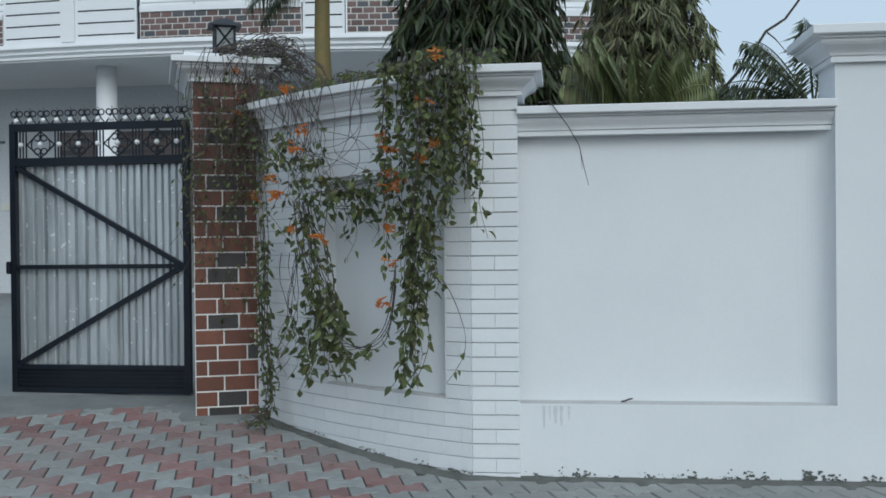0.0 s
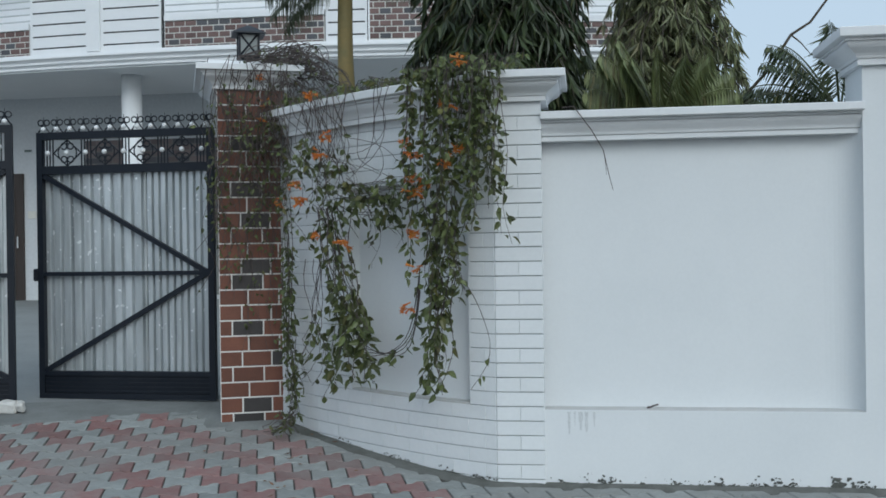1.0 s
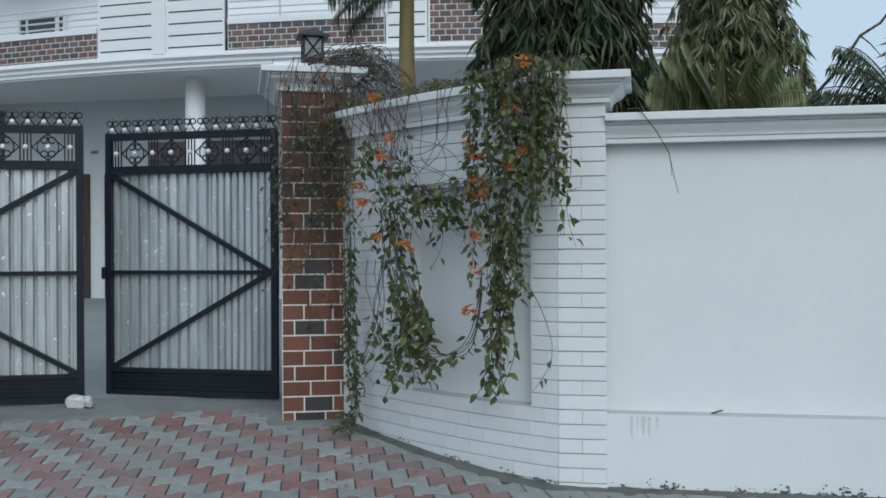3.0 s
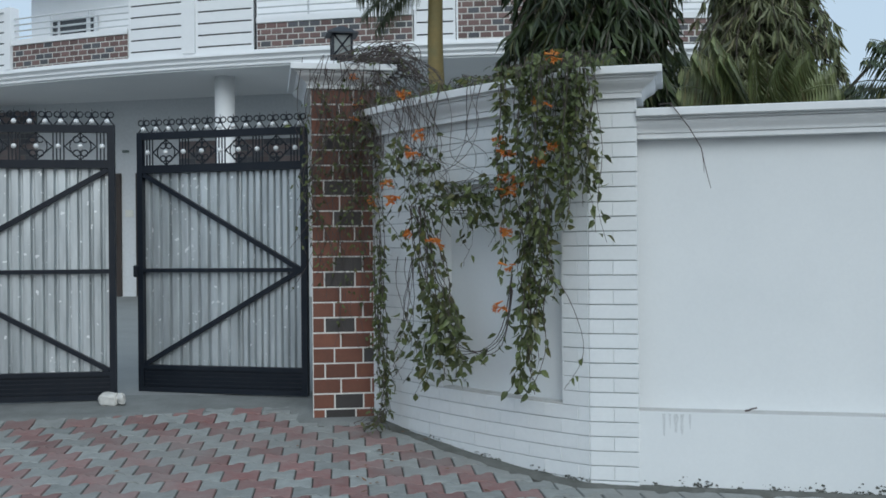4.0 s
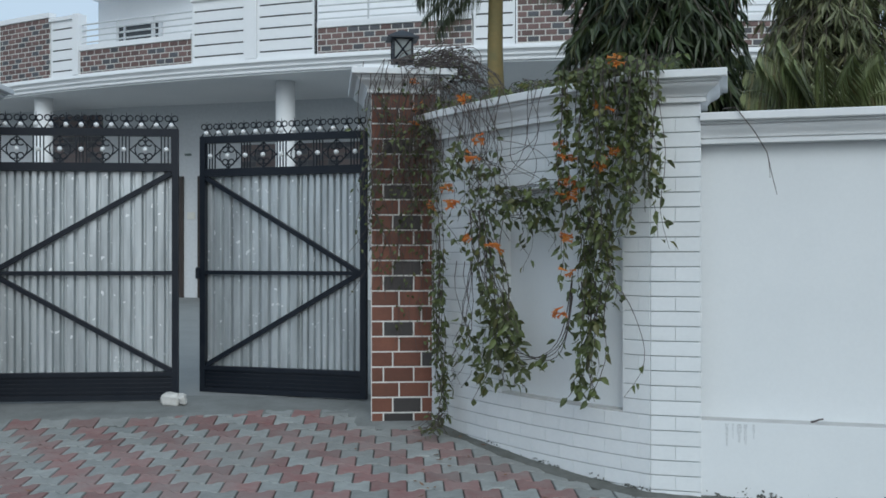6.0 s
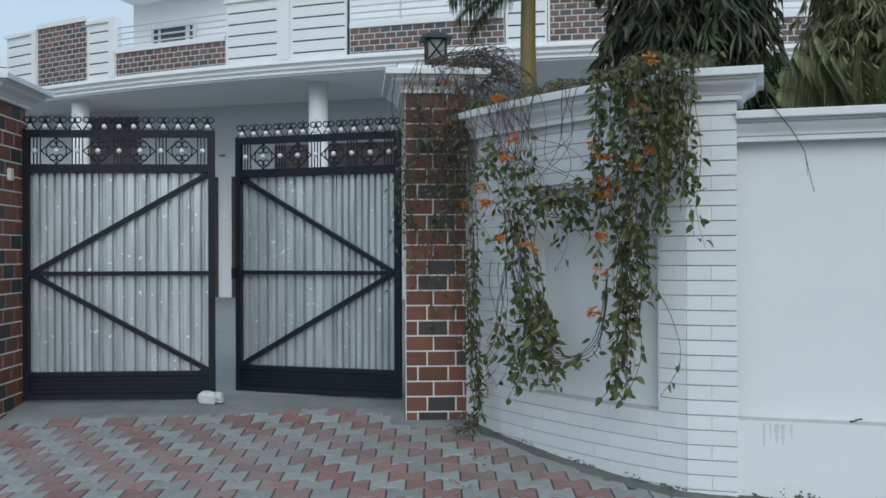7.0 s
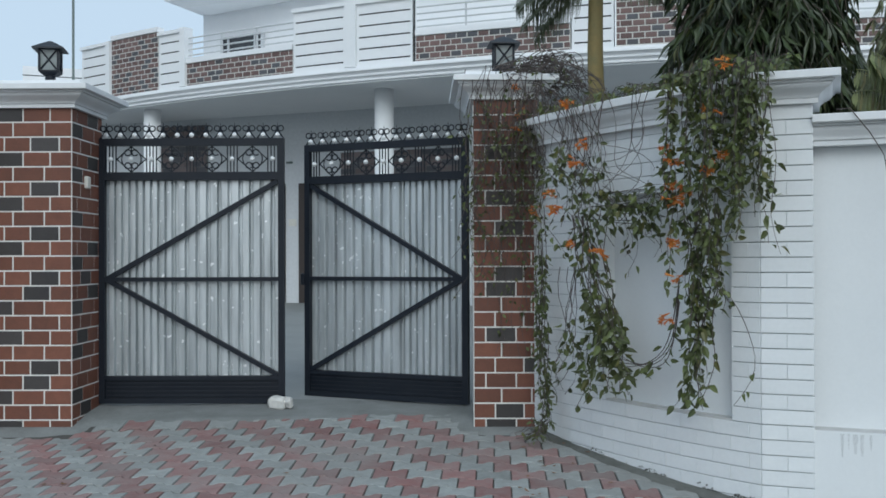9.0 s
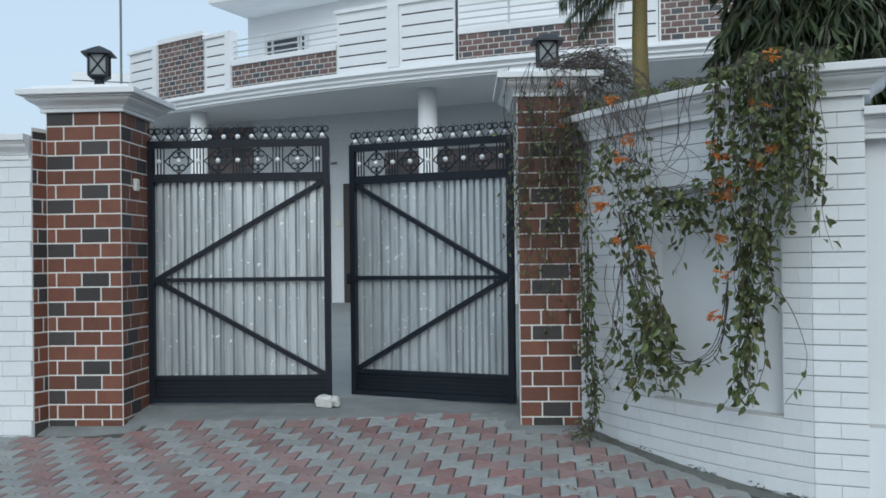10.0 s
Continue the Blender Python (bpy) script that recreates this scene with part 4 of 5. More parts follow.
for i in range(17):
    w0, w1 = vr.uniform(0.34, 0.46), vr.uniform(0.40, 0.565)
    off = vr.uniform(0.10, 0.22)
    pts = strand(on_wall(w0, 1.5, off), on_wall(w1, vr.uniform(0.47, 0.80), off), (0, 0, 0), 0.003, 0.03)
    leaves_on(pts, 0.07, 0.062, 0.05, 0.6, 0.38)
    leaves_on(pts, 0.042, 0.076, 0.60, 1.0, 0.66)
for i in range(8):
    off = vr.uniform(0.10, 0.2)
    leaves_on(strand(on_wall(vr.uniform(0.30, 0.40), 1.2, off), on_wall(vr.uniform(0.24, 0.38), vr.uniform(0.38, 0.58), off), (0, 0, 0), 0.0025, 0.04), 0.08, 0.070, 0.45, 1.0, 0.48)
# the bridge across the recess and the loops under it
for i in range(11):
    z = vr.uniform(1.48, 1.67)
    off = vr.uniform(0.06, 0.2)
    leaves_on(strand(on_wall(vr.uniform(0.42, 0.5), z, off), on_wall(vr.uniform(0.64, 0.77), z + vr.uniform(-0.10, 0.10), off), (0, 0, -0.04), 0.0025, 0.03), 0.052, 0.060, 0, 1, 0.52)
for i in range(9):
    w = vr.uniform(0.50, 0.73)
    leaves_on(strand(on_wall(w, 1.56, 0.1), on_wall(w + vr.uniform(-0.06, 0.05), vr.uniform(1.12, 1.40), 0.1), (0, 0, 0), 0.002, 0.02), 0.06, 0.058, 0, 1, 0.42)
for k in range(4):
    pts = strand(on_wall(0.755, 1.14 - 0.04 * k, 0.12), on_wall(0.50, 0.63 + 0.03 * k, 0.12), tuple(on_wall(0.66, 0, 0.12) - on_wall(0.60, 0, 0.12) + Vector((0, 0, -0.13 - 0.02 * k))), 0.0034, 0.008, 12)
    leaves_on(pts, 0.09, 0.062, 0.05, 0.8, 0.38)
# string down the edge of the pillar to the ground
for i in range(12):
    leaves_on(strand(on_wall(vr.uniform(0.12, 0.18), vr.uniform(1.0, 1.6), 0.12), on_wall(vr.uniform(0.15, 0.20), vr.uniform(0.14, 0.35), 0.12), (0, 0, 0), 0.0028, 0.02), 0.055, 0.050, 0, 1, 0.52)
for i in range(10):
    a = on_wall(vr.uniform(0.13, 0.22), 0.24, 0.14)
    b = on_wall(vr.uniform(0.13, 0.26), 0.13, vr.uniform(0.14, 0.34))
    leaves_on(strand(a, b, (0, 0, 0), 0.003, 0.02, 5), 0.045, 0.042, 0, 1, 0.5)
# dangling sprays on the pier's edge and below
leaves_on(strand(on_wall(1.09, 2.12, 0.16), on_wall(1.105, 1.26, 0.13), (0, 0, 0), 0.0025, 0.02), 0.075, 0.062, 0.1, 1.0, 0.75)
leaves_on(strand(on_wall(1.06, 2.12, 0.16), on_wall(1.06, 1.33, 0.14), (0, 0, 0), 0.0025, 0.02), 0.075, 0.058, 0.1, 1.0, 0.6)
leaves_on(strand(on_wall(0.95, 1.05, 0.15), on_wall(0.97, 0.52, 0.15), (0.10, 0, 0), 0.0022, 0.01), 0.09, 0.062, 0.6, 1.0, 0.5)
# bare twigs trailing over the wall face
for i in range(17):
    w0, w1 = vr.uniform(0.2, 0.78), vr.uniform(0.2, 0.74)
    off = vr.uniform(0.03, 0.2)
    strand(on_wall(w0, 2.2, 0.14), on_wall(w1, vr.uniform(1.3, 1.8), off), (vr.uniform(-0.1, 0.1), -0.03, -0.08), 0.0024, 0.055, 14)


def on_pillar(u, z, off):
    q = gate_plan(u, -off)
    return Vector((q.x, q.y, z))


# twigs and sparse leaves over the pillar face
for i in range(108):
    u = vr.uniform(0.03, 0.46) if i % 3 else vr.uniform(0.25, 0.5)
    zend = vr.uniform(0.95, 2.0)
    pts = strand(on_pillar(u + vr.uniform(-0.1, 0.1), vr.uniform(2.15, 2.5), vr.uniform(0.10, 0.2)), on_pillar(u + vr.uniform(-0.16, 0.16), zend, vr.uniform(0.02, 0.14)), (vr.uniform(-0.12, 0.12), -0.02, 0), 0.0026, 0.05, 14)
    leaves_on(pts, 0.09, 0.042, 0.1, 1.0, 0.30 if zend > 1.3 else 0.22)
for i in range(9):
    u = vr.uniform(-0.12, 0.05)
    pts = strand(on_pillar(u + 0.1, 1.9, 0.10), on_pillar(u, vr.uniform(1.3, 1.7), 0.10), (0, 0, 0), 0.002, 0.02)
    leaves_on(pts, 0.09, 0.045, 0.4, 1.0, 0.4)
for i in range(10):
    u = vr.uniform(0.05, 0.42)
    leaves_on(strand(on_pillar(u, 1.4, 0.06), on_pillar(u + vr.uniform(-0.05, 0.05), vr.uniform(0.5, 0.95), 0.04), (0, 0, 0), 0.0022, 0.02), 0.10, 0.04, 0.2, 1, 0.28)
# the dry tangle arching over the cap
for i in range(110):
    a = on_pillar(vr.uniform(0.10, 0.62), 2.46 + 0.04 * vr.random(), vr.uniform(-0.25, 0.16))
    b = on_pillar(vr.uniform(0.30, 0.86), vr.uniform(2.22, 2.42), vr.uniform(-0.15, 0.2))
    pts = strand(a, b, (vr.uniform(-0.08, 0.10), 0, vr.uniform(0.0, 0.20)), 0.0036, 0.045, 14)
    if i % 3 == 0:
        leaves_on(pts, 0.09, 0.038, 0, 1, 0.3)
part("stem", stem_bm, STEM, vine, "thin brown twining stems", kind="stuff")
thin = random.Random(77)
vine_leaves = [leaf for leaf in vine_leaves if thin.random() > 0.16]
leaf_mesh("foliage", vine_leaves, LEAF, vine, "dark green pointed leaves", 0.18, 0.15, True)


def blossom(p, n, size):
    """A cluster of narrow trumpet flowers that flare at the mouth."""
    v, f = [], []
    for i in range(n):
        a = vr.uniform(0, math.tau)
        d = Vector((math.cos(a), math.sin(a) - 0.5, vr.uniform(-0.9, 0.35))).normalized()
        s = side_of(d, vr)
        t = d.cross(s)
        ln = size * vr.uniform(0.7, 1.2)
        o = p + Vector((vr.uniform(-1, 1), vr.uniform(-1, 1), vr.uniform(-1, 1))) * size * 0.45
        k = len(v)
        for q, r in ((0.0, 0.06), (0.6, 0.11), (0.85, 0.15)):
            for m in range(5):
                c = m * math.tau / 5
                v.append(o + d * ln * q + (s * math.cos(c) + t * math.sin(c)) * ln * r)
        for m in range(5):
            c = (m + 0.5) * math.tau / 5
            v.append(o + d * ln * 0.98 + (s * math.cos(c) + t * math.sin(c)) * ln * 0.40)
        for r in range(2):
            for m in range(5):
                f.append((k + r * 5 + m, k + r * 5 + (m + 1) % 5, k + r * 5 + 5 + (m + 1) % 5, k + r * 5 + 5 + m))
        for m in range(5):
            f.append((k + 10 + m, k + 10 + (m + 1) % 5, k + 15 + m))
    mesh_from("blossom", v, f, FLOWER, vine, "orange trumpet flowers")


for w, z, n in ((0.352, 2.16, 9), (0.435, 1.91, 8), (0.395, 1.81, 12), (0.279, 1.64, 8), (0.292, 1.55, 12), (0.197, 1.55, 7), (0.492, 1.29, 9), (0.378, 1.35, 8),
                (0.753, 1.82, 11), (0.790, 1.75, 9), (0.774, 1.62, 9), (0.791, 1.55, 12), (0.887, 1.70, 8), (0.772, 1.33, 10), (0.792, 1.14, 5), (0.757, 0.95, 7),
                (0.917, 2.00, 7), (0.961, 2.22, 7), (0.947, 1.77, 6), (0.83, 1.60, 6)):
    blossom(on_wall(w, z, 0.23), n, 0.047)
for u, z, n in ((0.28, 2.10, 5), (0.30, 2.20, 7), (0.29, 2.36, 6)):
    blossom(on_pillar(u, z, 0.14), n, 0.042)

# dry stem hanging over the street wall, and a twig on its ledge
bm = bmesh.new()
tube(bm, [(0.10, 0.05, 1.985), (0.16, -0.055, 1.975), (0.25, -0.062, 1.85), (0.31, -0.05, 1.745), (0.333, -0.02, 1.64), (0.358, 0.0, 1.54)], 0.0034, 6, 0.5)
tube(bm, [(0.315, -0.045, 1.72), (0.322, -0.03, 1.67), (0.325, -0.02, 1.62)], 0.002, 4, 0.5)
tagged(part("dry_stem", bm, STEM), "thin dry stem hanging over the coping", "stem")
bm = bmesh.new()
tube(bm, [(0.52, 0.05, 0.402), (0.54, 0.045, 0.406), (0.552, 0.04, 0.414), (0.578, 0.042, 0.420)], 0.006, 5, 0.7)
tagged(part("dead_leaf", bm, STEM), "dark curled dead leaf lying on the wall ledge", "leaf")

# ---- cement fillet, flaking paint and moss along the foot of the walls ----
foot = [(1.9 - 0.1 * i, 0.0) for i in range(20)] + [(-0.1, -0.02), (-0.2, -0.02)]
foot_out = [(0, -1)] * 20 + [(0, -1), (-0.25, -0.97)]
for i in range(24):
    p, d, o = curve_at(1 - i / 24)
    foot.append((p.x, p.y))
    foot_out.append((o.x, o.y))
v, f = [], []
for i, (p, o) in enumerate(zip(foot, foot_out)):
    gz = ground_z(*p)
    wv = noise.noise((p[0] * 6, p[1] * 6, 0))
    far = 0.01 if i >= 22 else 0.0
    for u, z in ((-0.02, 0.022 + 0.012 * wv), (0.015, 0.010), (0.045 + far + 0.03 * wv, 0.0055), (0.068 + far + 0.04 * wv, -0.012)):
        v.append((p[0] + o[0] * u, p[1] + o[1] * u, gz + z))
    if i:
        for k in range(3):
            a = (i - 1) * 4 + k
            f.append((a, a + 1, a + 5, a + 4))
# the fillet's dark colour carries the gap's shadow as well as dirt
tagged(mesh_from("wall_foot", v, f, SHADED_DIRTY_CEMENT, smooth=True), "rough grey cement fillet at the foot of the wall", "trim", kind="structure")

# cement packed round the feet of the gate pillars
v, f = [], []
for u0, u1, n0, n1 in ((0.0, 0.43, 0.0, 0.30), (LU - 0.55, LU, LN, LN + 0.57)):
    k = len(v)
    edge = [(u0 - 0.01, n1), (u0 - 0.01, n0 - 0.01), ((u0 + u1) / 2, n0 - 0.01), (u1 + 0.01, n0 - 0.01), (u1 + 0.01, (n0 + n1) / 2), (u1 + 0.01, n1)]
    outs = [(-1, 0), (-0.7, -0.7), (0, -1), (0.7, -0.7), (1, 0), (1, 0)]
    for i, ((a, b), (c, d)) in enumerate(zip(edge, outs)):
        for r, z in ((-0.02, 0.010), (0.03, 0.008), (0.09 + 0.02 * math.sin(i * 2.1), 0.004), (0.15 + 0.03 * math.sin(i * 1.7), -0.014)):
            q = gate_plan(a + c * r, b + d * r)
            v.append((q.x, q.y, ground_z(q.x, q.y) + z))
    for i in range(len(edge) - 1):
        for m in range(3):
            a = k + i * 4 + m
            f.append((a, a + 1, a + 5, a + 4))
tagged(mesh_from("pillar_foot", v, f, CEMENT, smooth=True), "rough grey cement round the feet of the gate pillars", "trim", kind="structure")

mr = random.Random(31)
v, f = [], []


def flake(centre, along, up, rad):
    k = len(v)
    n = 8
    v.append(centre)
    for i in range(n):
        a = i * math.tau / n
        r = rad * mr.uniform(0.35, 1.2)
        v.append(centre + along * math.cos(a) * r * 1.3 + up * math.sin(a) * r)
    v[k] = centre - along.cross(up) * 0.002
    for i in range(n):
        f.append((k, k + 1 + i, k + 1 + (i + 1) % n))


for x0, wide, high, count, big in ((0.05, 0.02, 0.02, 8, 0.009), (0.20, 0.03, 0.045, 7, 0.006), (0.33, 0.03, 0.022, 22, 0.011), (0.52, 0.03, 0.02, 5, 0.005), (0.66, 0.04, 0.030, 16, 0.008),
                                   (0.92, 0.07, 0.020, 26, 0.009), (1.07, 0.03, 0.035, 9, 0.007), (1.19, 0.035, 0.036, 20, 0.010), (1.27, 0.02, 0.05, 4, 0.006), (1.47, 0.022, 0.040, 18, 0.016),
                                   (1.57, 0.035, 0.026, 20, 0.010), (1.78, 0.03, 0.030, 18, 0.012)):
    for i in range(count):
        flake(Vector((x0 + mr.gauss(0, wide), -0.0085, 0.012 + abs(mr.gauss(0, high * 0.7)))), Vector((1, 0, 0)), Vector((0, 0, 1)), mr.uniform(0.25, 1.0) * big)
for i in range(60):
    flake(Vector((mr.uniform(0.0, 1.85), -0.0085, 0.012 + abs(mr.gauss(0, 0.004)))), Vector((1, 0, 0)), Vector((0, 0, 1)), mr.uniform(0.003, 0.008))
for i in range(90):
    w = mr.choice((0.35, 0.55, 0.62, 0.8, 0.9, 0.97)) + mr.gauss(0, 0.03)
    p, d, o = curve_at(min(1.0, w))
    flake(Vector((p.x + o.x * 0.004, p.y + o.y * 0.004, ground_z(p.x, p.y) + 0.014 + abs(mr.gauss(0, 0.011)))), Vector((d.x, d.y, 0)), Vector((0, 0, 1)), mr.uniform(0.002, 0.008))
tagged(mesh_from("wall_moss", v, f, MOSS, kind="stuff"), "dark moss and flaked paint along the foot of the wall", "moss")

# faint drips of dirt on the plinth below the panel
STREAK = material("drip_stain", (0.33, 0.34, 0.345), (0.42, 0.43, 0.43), 0.9)
nt = STREAK.node_tree
clear = nt.nodes.new("ShaderNodeBsdfTransparent")
soft = nt.nodes.new("ShaderNodeMixShader")
grit = nt.nodes.new("ShaderNodeTexNoise")
grit.inputs["Scale"].default_value = 45
cutoff = nt.nodes.new("ShaderNodeMapRange")
cutoff.inputs["From Min"].default_value = 0.36
cutoff.inputs["From Max"].default_value = 0.75
cutoff.inputs["To Max"].default_value = 0.42
nt.links.new(grit.outputs[0], cutoff.inputs["Value"])
nt.links.new(cutoff.outputs[0], soft.inputs[0])
nt.links.new(clear.outputs[0], soft.inputs[1])
nt.links.new(nt.nodes["Principled BSDF"].outputs[0], soft.inputs[2])
nt.links.new(soft.outputs[0], nt.nodes["Material Output"].inputs["Surface"])
v, f = [], []
for x, wd, z0 in ((0.115, 0.018, 0.27), (0.145, 0.010, 0.31), (0.175, 0.026, 0.29), (0.205, 0.022, 0.28), (0.245, 0.014, 0.31)):
    k = len(v)
    for i in range(6):
        z = 0.385 - (0.385 - z0) * i / 5
        g = wd * (0.7 + 0.5 * mr.random()) * (1 - 0.12 * i) / 2
        v += [(x - g, -0.0065, z), (x + g, -0.0065, z)]
    f += [(k + 2 * i, k + 2 * i + 2, k + 2 * i + 3, k + 2 * i + 1) for i in range(5)]
tagged(mesh_from("drip_stain", v, f, STREAK, kind="stuff"), "faint grey drips of dirt on the wall plinth", "stain")

# fallen leaves on the drive
items = []
for i in range(46):
    n = mr.uniform(-1.5, -0.05)
    u = mr.uniform(0.1, 2.2) if i % 3 else mr.uniform(-2.6, 0.4)
    q = gate_plan(u, n - 0.2)
    d = Vector((mr.uniform(-1, 1), mr.uniform(-1, 1), 0.08)).normalized()
    items.append((Vector((q.x, q.y, ground_z(q.x, q.y) + 0.012)), d, Vector((-d.y, d.x, 0)), mr.uniform(0.025, 0.055), 0.022))
DRY = material("dry_fallen_leaf", (0.16, 0.075, 0.035), (0.07, 0.06, 0.03), 0.8, vary="island", spread=0.5, bump=0.0)
leaf_mesh("fallen_leaves", items, DRY, None, "dry fallen leaves and petals on the paving", 0.2, -0.1)["category"] = "leaves"

# ---- pieces: tiles, bricks and pavers ----
SHARED = {}


def piece_mesh(key, mat, sx, sy, sz, bev=0.003):
    k = (key, round(sx, 3), round(sy, 3), round(sz, 3))
    if k not in SHARED:
        x, y, z = sx / 2, sy / 2, sz / 2
        b = bev
        front_v = [(-x + b, -y, -z + b), (x - b, -y, -z + b), (x - b, -y, z - b), (-x + b, -y, z - b)]
        mid_v = [(-x, -y + b, -z), (x, -y + b, -z), (x, -y + b, z), (-x, -y + b, z)]
        back_v = [(-x, y, -z), (x, y, -z), (x, y, z), (-x, y, z)]
        fs = [(0, 1, 2, 3)]
        for o in (0, 4):
            for i in range(4):
                j = (i + 1) % 4
                fs.append((o + 4 + i, o + 4 + j, o + j, o + i))
        me = bpy.data.meshes.new(key)
        me.from_pydata(front_v + mid_v + back_v, [], fs)
        me.materials.append(mat)
        me.update()
        SHARED[k] = me
    return SHARED[k]


def piece(name, me, parent, x, y, z, ang):
    ob = new(name, me)
    ob.parent = parent
    ob.matrix_basis = parent.matrix_basis.inverted() @ pose(x, y, z, pr.uniform(-0.3, 0.3), 0, math.degrees(ang))
    return ob


pr = random.Random(3)


def tile_face(parent, plan, out, ang, width, z_lines, z_low, z_high, mat, shift, depth=0.012, pitch=0.2, joint=0.011, key="tile"):
    """Rows of tiles on a flat face; plan(s) gives the plan point at s along it."""
    z = z_lines
    k = 0
    while z > z_low - TC:
        top, bot = min(z, z_high), max(z - TC, z_low)
        if top - bot > 0.02:
            s = -pitch * (0.5 if k % 2 else 0.0) + shift - pitch
            if k % 4 >= 2:
                s += pitch * 0.23
            while s < width:
                a, b = max(0.0, s), min(width, s + pitch)
                if b - a > 0.025:
                    c = plan((a + b) / 2) + out * (0.0035 + pr.uniform(-0.0008, 0.0008) - depth / 2)
                    piece("tile", piece_mesh(key, mat, b - a - (joint if key == 'tile' else 0.0008), depth, top - bot - joint), parent, c.x, c.y, (top + bot) / 2, ang)
                s += pitch
        z -= TC
        k += 1


def tile_rows(parent, plan, out, ang, width, z_top, course, z_low, joints, black, depth=0.012, gap=0.010):
    """Courses of tiles whose upright joints follow a bond that repeats every third course; black holds (course, place)."""
    k = 0
    while z_top - course * k > z_low + 0.02:
        top, bot = z_top - course * k, max(z_top - course * (k + 1), z_low)
        cuts = [0.0, *joints[k % 3], width]
        for i, (a, b) in enumerate(zip(cuts, cuts[1:])):
            c = plan((a + b) / 2) + out * (0.0035 + pr.uniform(-0.0008, 0.0008) - depth / 2)
            mat = BLACK_TILE if (k, i) in black else RED_TILE
            piece("tile", piece_mesh("black_tile" if mat is BLACK_TILE else "red_tile", mat, b - a - gap, depth, top - bot - gap), parent, c.x, c.y, (top + bot) / 2, ang)
        k += 1


tile_rows(pillar_r, lambda s: gate_plan(s, 0), -N, ANG, 0.43, 2.306, 0.1008, 0.10, ((0.081, 0.282), (0.185, 0.385), (0.143, 0.333)),
          {(3, 1), (6, 1), (8, 1), (11, 1), (12, 1), (15, 1), (17, 2), (20, 1), (21, 1)})
tile_face(pillar_r, lambda s: gate_plan(0.43, s), U, ANG + math.pi / 2, 0.3, 2.306, 1.9, 2.304, MIXED_TILE, 0.05)
tile_rows(pillar_l, lambda s: gate_plan(LU - 0.53 + s, LN), -N, ANG, 0.53, 2.292, 0.1015, 0.05, ((0.194, 0.380), (0.125, 0.340), (0.065, 0.245, 0.443)),
          {(0, 0), (2, 2), (3, 0), (5, 2), (6, 0), (8, 2), (9, 0), (11, 2), (12, 1), (13, 0), (15, 0), (17, 2), (18, 1), (19, 0), (21, 0)})
tile_rows(pillar_l, lambda s: gate_plan(LU, LN + s), U, ANG + math.pi / 2, 0.57, 2.292, 0.1015, 0.05, ((0.09, 0.285, 0.485), (0.19, 0.410), (0.15, 0.345, 0.54)),
          {(k, 0) for k in range(1, 22, 3)} | {(0, 2), (3, 2), (9, 2), (12, 2), (15, 1), (11, 1), (20, 1)})
fa, fb = gate_plan(LU - 0.57, LN - 0.135), gate_plan(LU - 0.528, LN)
bm = bmesh.new()
prism(bm, [fa, fb, fb + Vector((-0.12, 0.03)), fa + Vector((-0.03, 0.05))], -0.05, 2.17)
part("tiled_return", bm, GROUT, wall_l)
fd = (fb - fa).normalized()
tile_face(wall_l, lambda s: fa + fd * s, Vector((fd.y, -fd.x)), math.atan2(fd.y, fd.x), (fb - fa).length, 2.292, 0.03, 2.15, MIXED_TILE, 0.05)
tile_face(wall_l, lambda s: gate_plan(LU - 2.08 + s, LN - 0.138), -N, ANG, 1.508, 2.0, 0.03, 1.96, WHITE_BRICK, 0.05, joint=0.004, key="white_brick")

for p, x0, x1, h in BANDS:
    z = ZB + h
    k = 0
    while z > ZB + 0.02:
        top, bot = z, max(z - 0.089, ZB)
        s = x0 - 0.2 + (0.085 if k % 2 else 0.0)
        while s < x1:
            a, b = max(x0, s), min(x1, s + 0.172)
            if b - a > 0.03 and top - bot > 0.025:
                q, d, o = front((a + b) / 2)
                c = q + o * 0.002
                piece("tile", piece_mesh("house_tile", HAZED_HOUSE_TILE, b - a - 0.018, 0.014, top - bot - 0.018), p, c.x, c.y, (top + bot) / 2, math.atan2(d.y, d.x))
            s += 0.172
        z -= 0.089
        k += 1

# bricks of the corner pier
for k in range(-1, 27):
    zc = PHASE + COURSE * (k + 0.5)
    if zc > 2.03:
        break
    for a, b in (((-0.262, -0.010),) if k % 2 else ((-0.262, -0.137), (-0.137, -0.010))):
        piece("brick", piece_mesh("brick", WHITE_BRICK, b - a - 0.0012, 0.05, COURSE - 0.0050, 0.0022), pilaster, (a + b) / 2, -0.020 + 0.025 + pr.uniform(-0.001, 0.001), zc, 0.0)
# bricks of the curved wall
arc = [0.0]
for i in range(400):
    arc.append(arc[-1] + (curve_at((i + 1) / 400)[0] - curve_at(i / 400)[0]).length)


def w_of(s):
    return float(np.interp(s, arc, [i / 400 for i in range(401)]))


S0, S1 = float(np.interp(W0 * 400, range(401), arc)), float(np.interp(W1 * 400, range(401), arc))
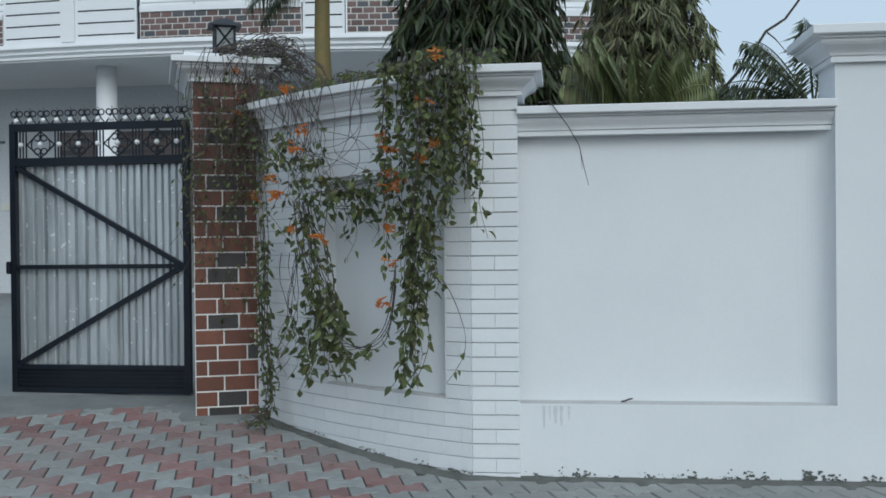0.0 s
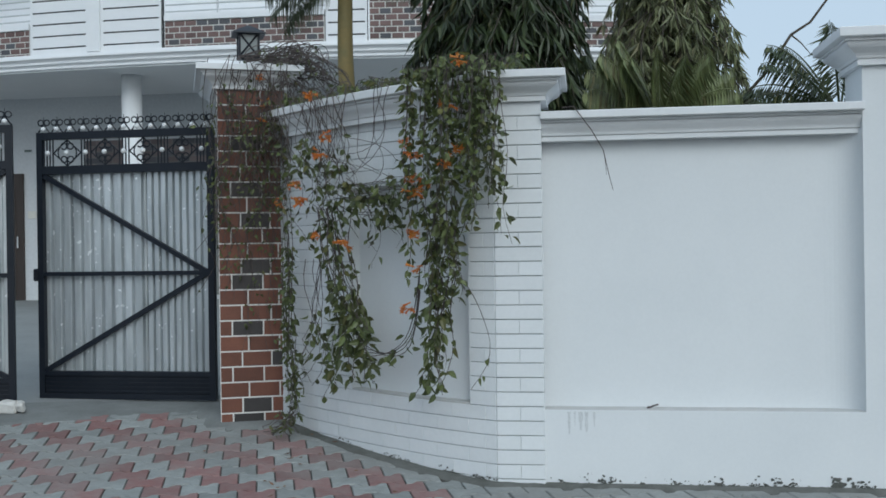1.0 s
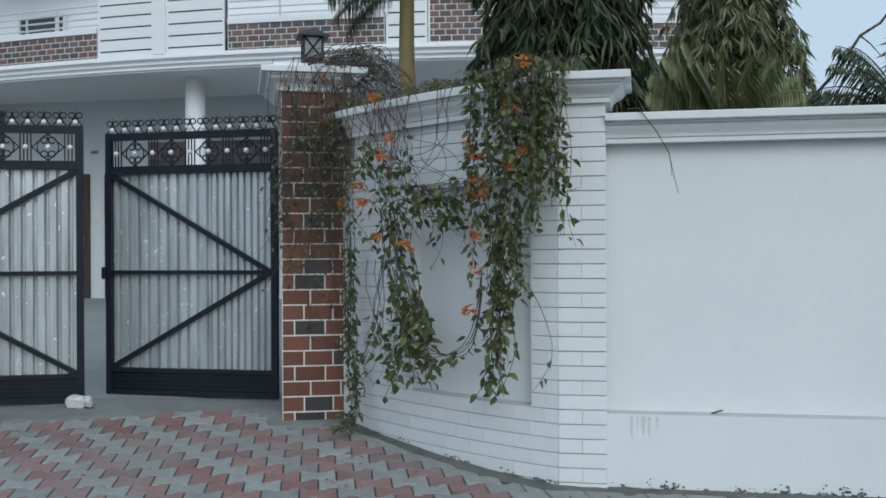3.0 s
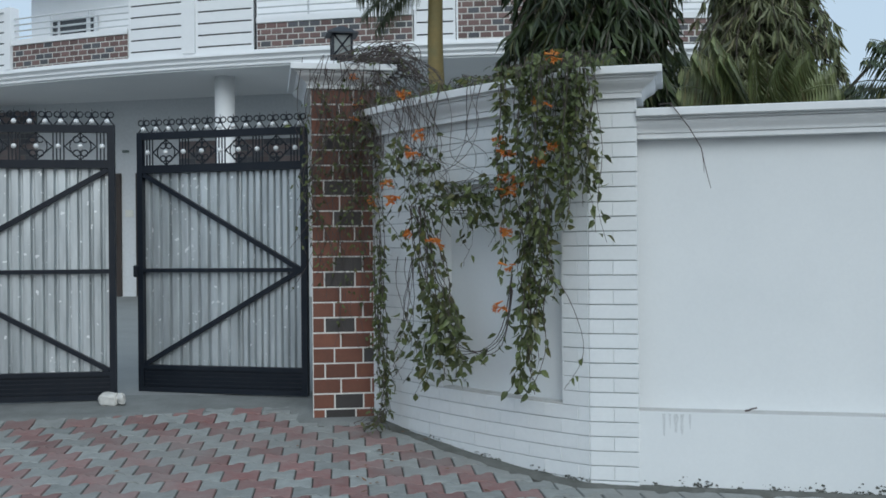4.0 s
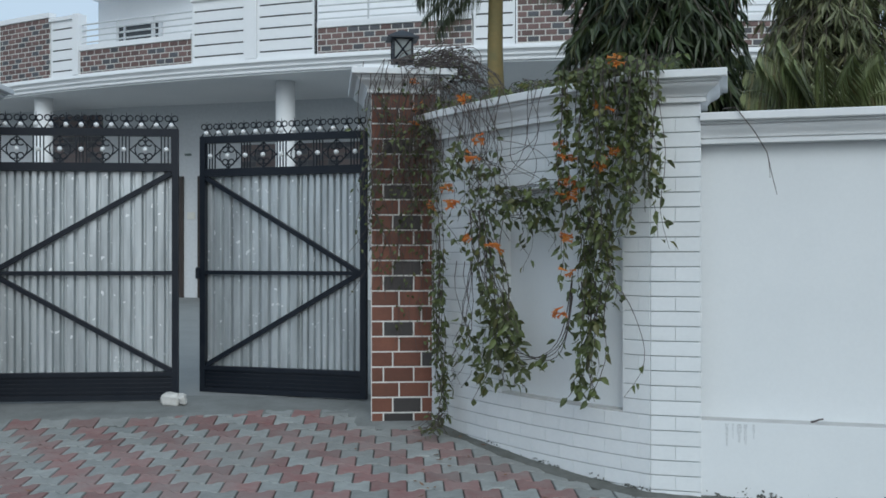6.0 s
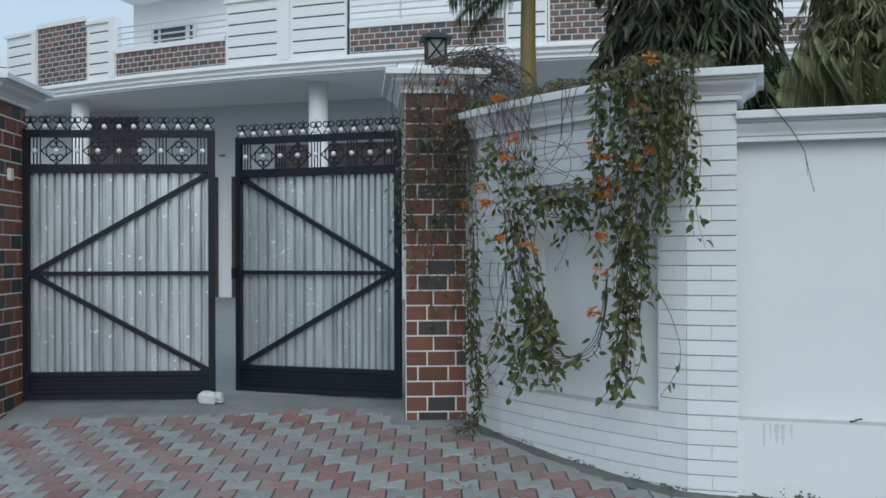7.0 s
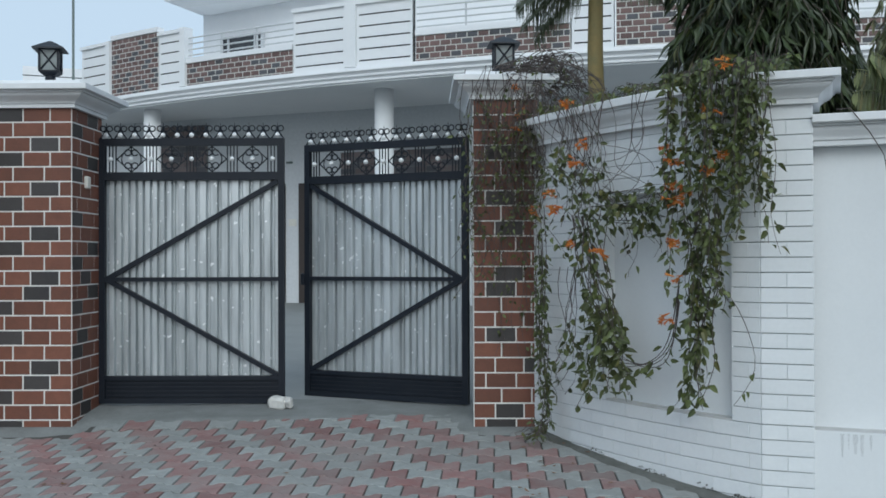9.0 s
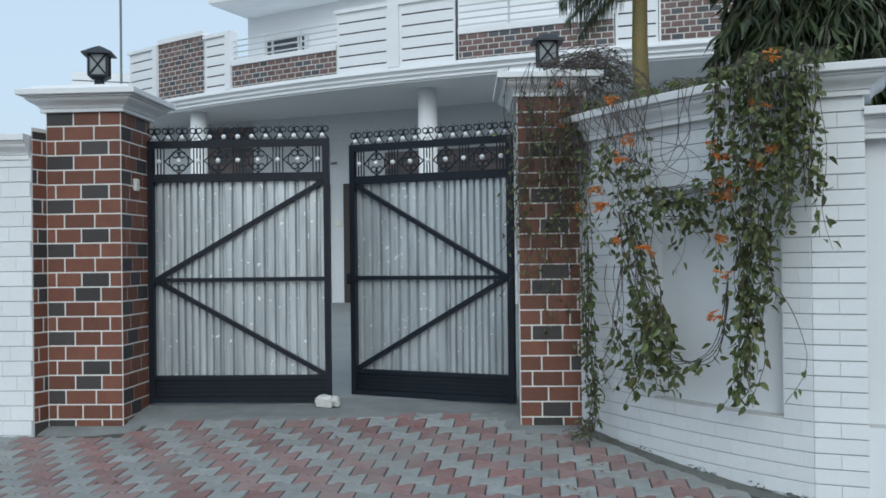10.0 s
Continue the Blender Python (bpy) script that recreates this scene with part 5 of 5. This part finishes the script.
for k in range(-1, 28):
    zb = PHASE + COURSE * k
    if zb > 2.01:
        break
    s = -0.215 + (0.107 if k % 2 else 0.0)
    while s < arc[-1]:
        spans = [(max(0.0, s), min(arc[-1], s + 0.215))]
        s += 0.215
        if Z0 - 0.01 < zb + COURSE / 2 < Z1 + 0.01:
            a, b = spans[0]
            spans = [(a, min(b, S0)), (max(a, S1), b)]
        for a, b in spans:
            if b - a < 0.02:
                continue
            p, d, o = curve_at(w_of((a + b) / 2))
            gz = ground_z(p.x, p.y)
            if zb + COURSE < gz:
                continue
            c = p + o * (-0.025 + pr.uniform(-0.0008, 0.0012))
            piece("brick", piece_mesh("brick", WHITE_BRICK, b - a - 0.0006, 0.05, COURSE - 0.0042, 0.0018), curve_wall, c.x, c.y, zb + COURSE / 2, math.atan2(d.y, d.x))
# plastered sides of the recess
for w in (W0, W1):
    p, d, o = curve_at(w)
    bm = bmesh.new()
    sgn = 1 if w == W0 else -1
    q = p - d * sgn * 0.006
    prism(bm, [q + o * 0.0, q - o * 0.105, q - o * 0.105 + d * sgn * 0.007, q + o * 0.0 + d * sgn * 0.007], Z0, Z1 + 0.005)
    part("reveal", bm, WHITE, curve_wall)
bm = bmesh.new()
slab(bm, [W0] + inner + [W1], -0.105, -0.001, Z1 - 0.004, Z1 + 0.004)
part("reveal", bm, WHITE, curve_wall)

# pavers: pinched blocks in staggered rows along the gate line
PL, PH = 0.1945, 0.157
paving = thing("pavement", "red and grey interlocking concrete block paving", "paving", kind="structure")


def wave(q):
    """The waist of a block: 0 to 1 and back along its length, with straight stretches at the ends and in the middle."""
    f = min(1.0, max(0.0, (0.36 - abs(q % 1.0 - 0.5)) / 0.20))
    return 0.040 * f * f * (3 - 2 * f) - 0.020


def paver_outline():
    g = 0.0034
    qs = (0.0, 0.14, 0.20, 0.27, 0.34, 0.66, 0.73, 0.80, 0.86, 1.0)
    pts = [(q * PL, wave(q)) for q in qs] + [(q * PL, PH - wave(q)) for q in reversed(qs)]
    return [(PL / 2 + (x - PL / 2) * (1 - 2 * g / PL), PH / 2 + (y - PH / 2) * (1 - 2 * g / PH)) for x, y in pts]


OUT = paver_outline()
rest_red, rest_grey = ([], []), ([], [])


def paver_geometry():
    n = len(OUT)
    cx, cy = PL / 2, PH / 2
    v = [(cx + (x - cx) * 0.955 - cx, cy + (y - cy) * 0.93 - cy, 0.0) for x, y in OUT] + [(x - cx, y - cy, -0.0045) for x, y in OUT] + [(x - cx, y - cy, -0.03) for x, y in OUT]
    f = [tuple(range(n))]
    for o in (0, n):
        for i in range(n):
            j = (i + 1) % n
            f.append((o + i, o + n + i, o + n + j, o + j))
    return v, f


PV, PF = paver_geometry()
paver_me = {}
for nm, mt in (("red", PAVER_RED), ("grey", PAVER_GREY)):
    me = bpy.data.meshes.new("paver_" + nm)
    me.from_pydata(PV, [], PF)
    me.materials.append(mt)
    me.update()
    paver_me[nm] = me
count = 0
PAVE = radians(18)
PAVE0 = gate_plan(-0.585, -1.174)
for j in range(-10, 12):
    for i in range(-36, 34):
        a, b = (i + 0.5 * j) * PL, -PH * j
        c = PAVE0 + Vector((a * math.cos(PAVE) - b * math.sin(PAVE), a * math.sin(PAVE) + b * math.cos(PAVE)))
        u, n = (c - GATE0).dot(U), (c - GATE0).dot(N)
        if not (-6.2 < c.x < 2.4 and -2.4 < c.y):
            continue
        if c.x > -0.30 and c.y > -0.055:
            continue
        if c.x <= -0.30 and c.x > -1.95:
            inside = any((c - curve_at(q / 40)[0]).dot(curve_at(q / 40)[2]) < -0.01 and (c - curve_at(q / 40)[0]).length < 0.55 for q in range(41)) and \
                min(((c - curve_at(q / 40)[0]).length, (c - curve_at(q / 40)[0]).dot(curve_at(q / 40)[2])) for q in range(41))[1] < -0.01
            if inside:
                continue
        if u < LU + 0.05 and n > LN - 0.22:
            continue
        if n > 0.27 or n > -0.02 and not (LU + 0.10 < u < -0.10):
            continue
        if -0.02 >= n > -0.10 and (u > -0.06 or u < LU + 0.08):
            continue
        red = (i % 2 == 1) and c.x < -0.45 and n > -2.3
        z = ground_z(c.x, c.y) + pr.uniform(-0.002, 0.002)
        zx = (ground_z(c.x + 0.05 * U.x, c.y + 0.05 * U.y) - ground_z(c.x - 0.05 * U.x, c.y - 0.05 * U.y)) / 0.1
        zn = (ground_z(c.x + 0.05 * N.x, c.y + 0.05 * N.y) - ground_z(c.x - 0.05 * N.x, c.y - 0.05 * N.y)) / 0.1
        m = pose(c.x, c.y, z, 0, 0, 18) @ pose(0, 0, 0, math.degrees(math.atan(zn)) + pr.uniform(-0.5, 0.5), -math.degrees(math.atan(zx)) + pr.uniform(-0.4, 0.4), pr.uniform(-0.6, 0.6))
        if -1.5 < n < -0.35 and -3.6 < c.x < 0.0 and count < 300:
            ob = new("paver", paver_me["red" if red else "grey"])
            ob.parent = paving
            ob.matrix_basis = m
            count += 1
        else:
            vs, fs = rest_red if red else rest_grey
            k = len(vs)
            vs += [m @ Vector(q) for q in PV]
            fs += [tuple(k + a for a in q) for q in PF]
mesh_from("far_pavers", rest_red[0], rest_red[1], PAVER_RED_I, paving, "red concrete pavers", kind="stuff")
mesh_from("far_pavers", rest_grey[0], rest_grey[1], PAVER_GREY_I, paving, "grey concrete pavers", kind="stuff")
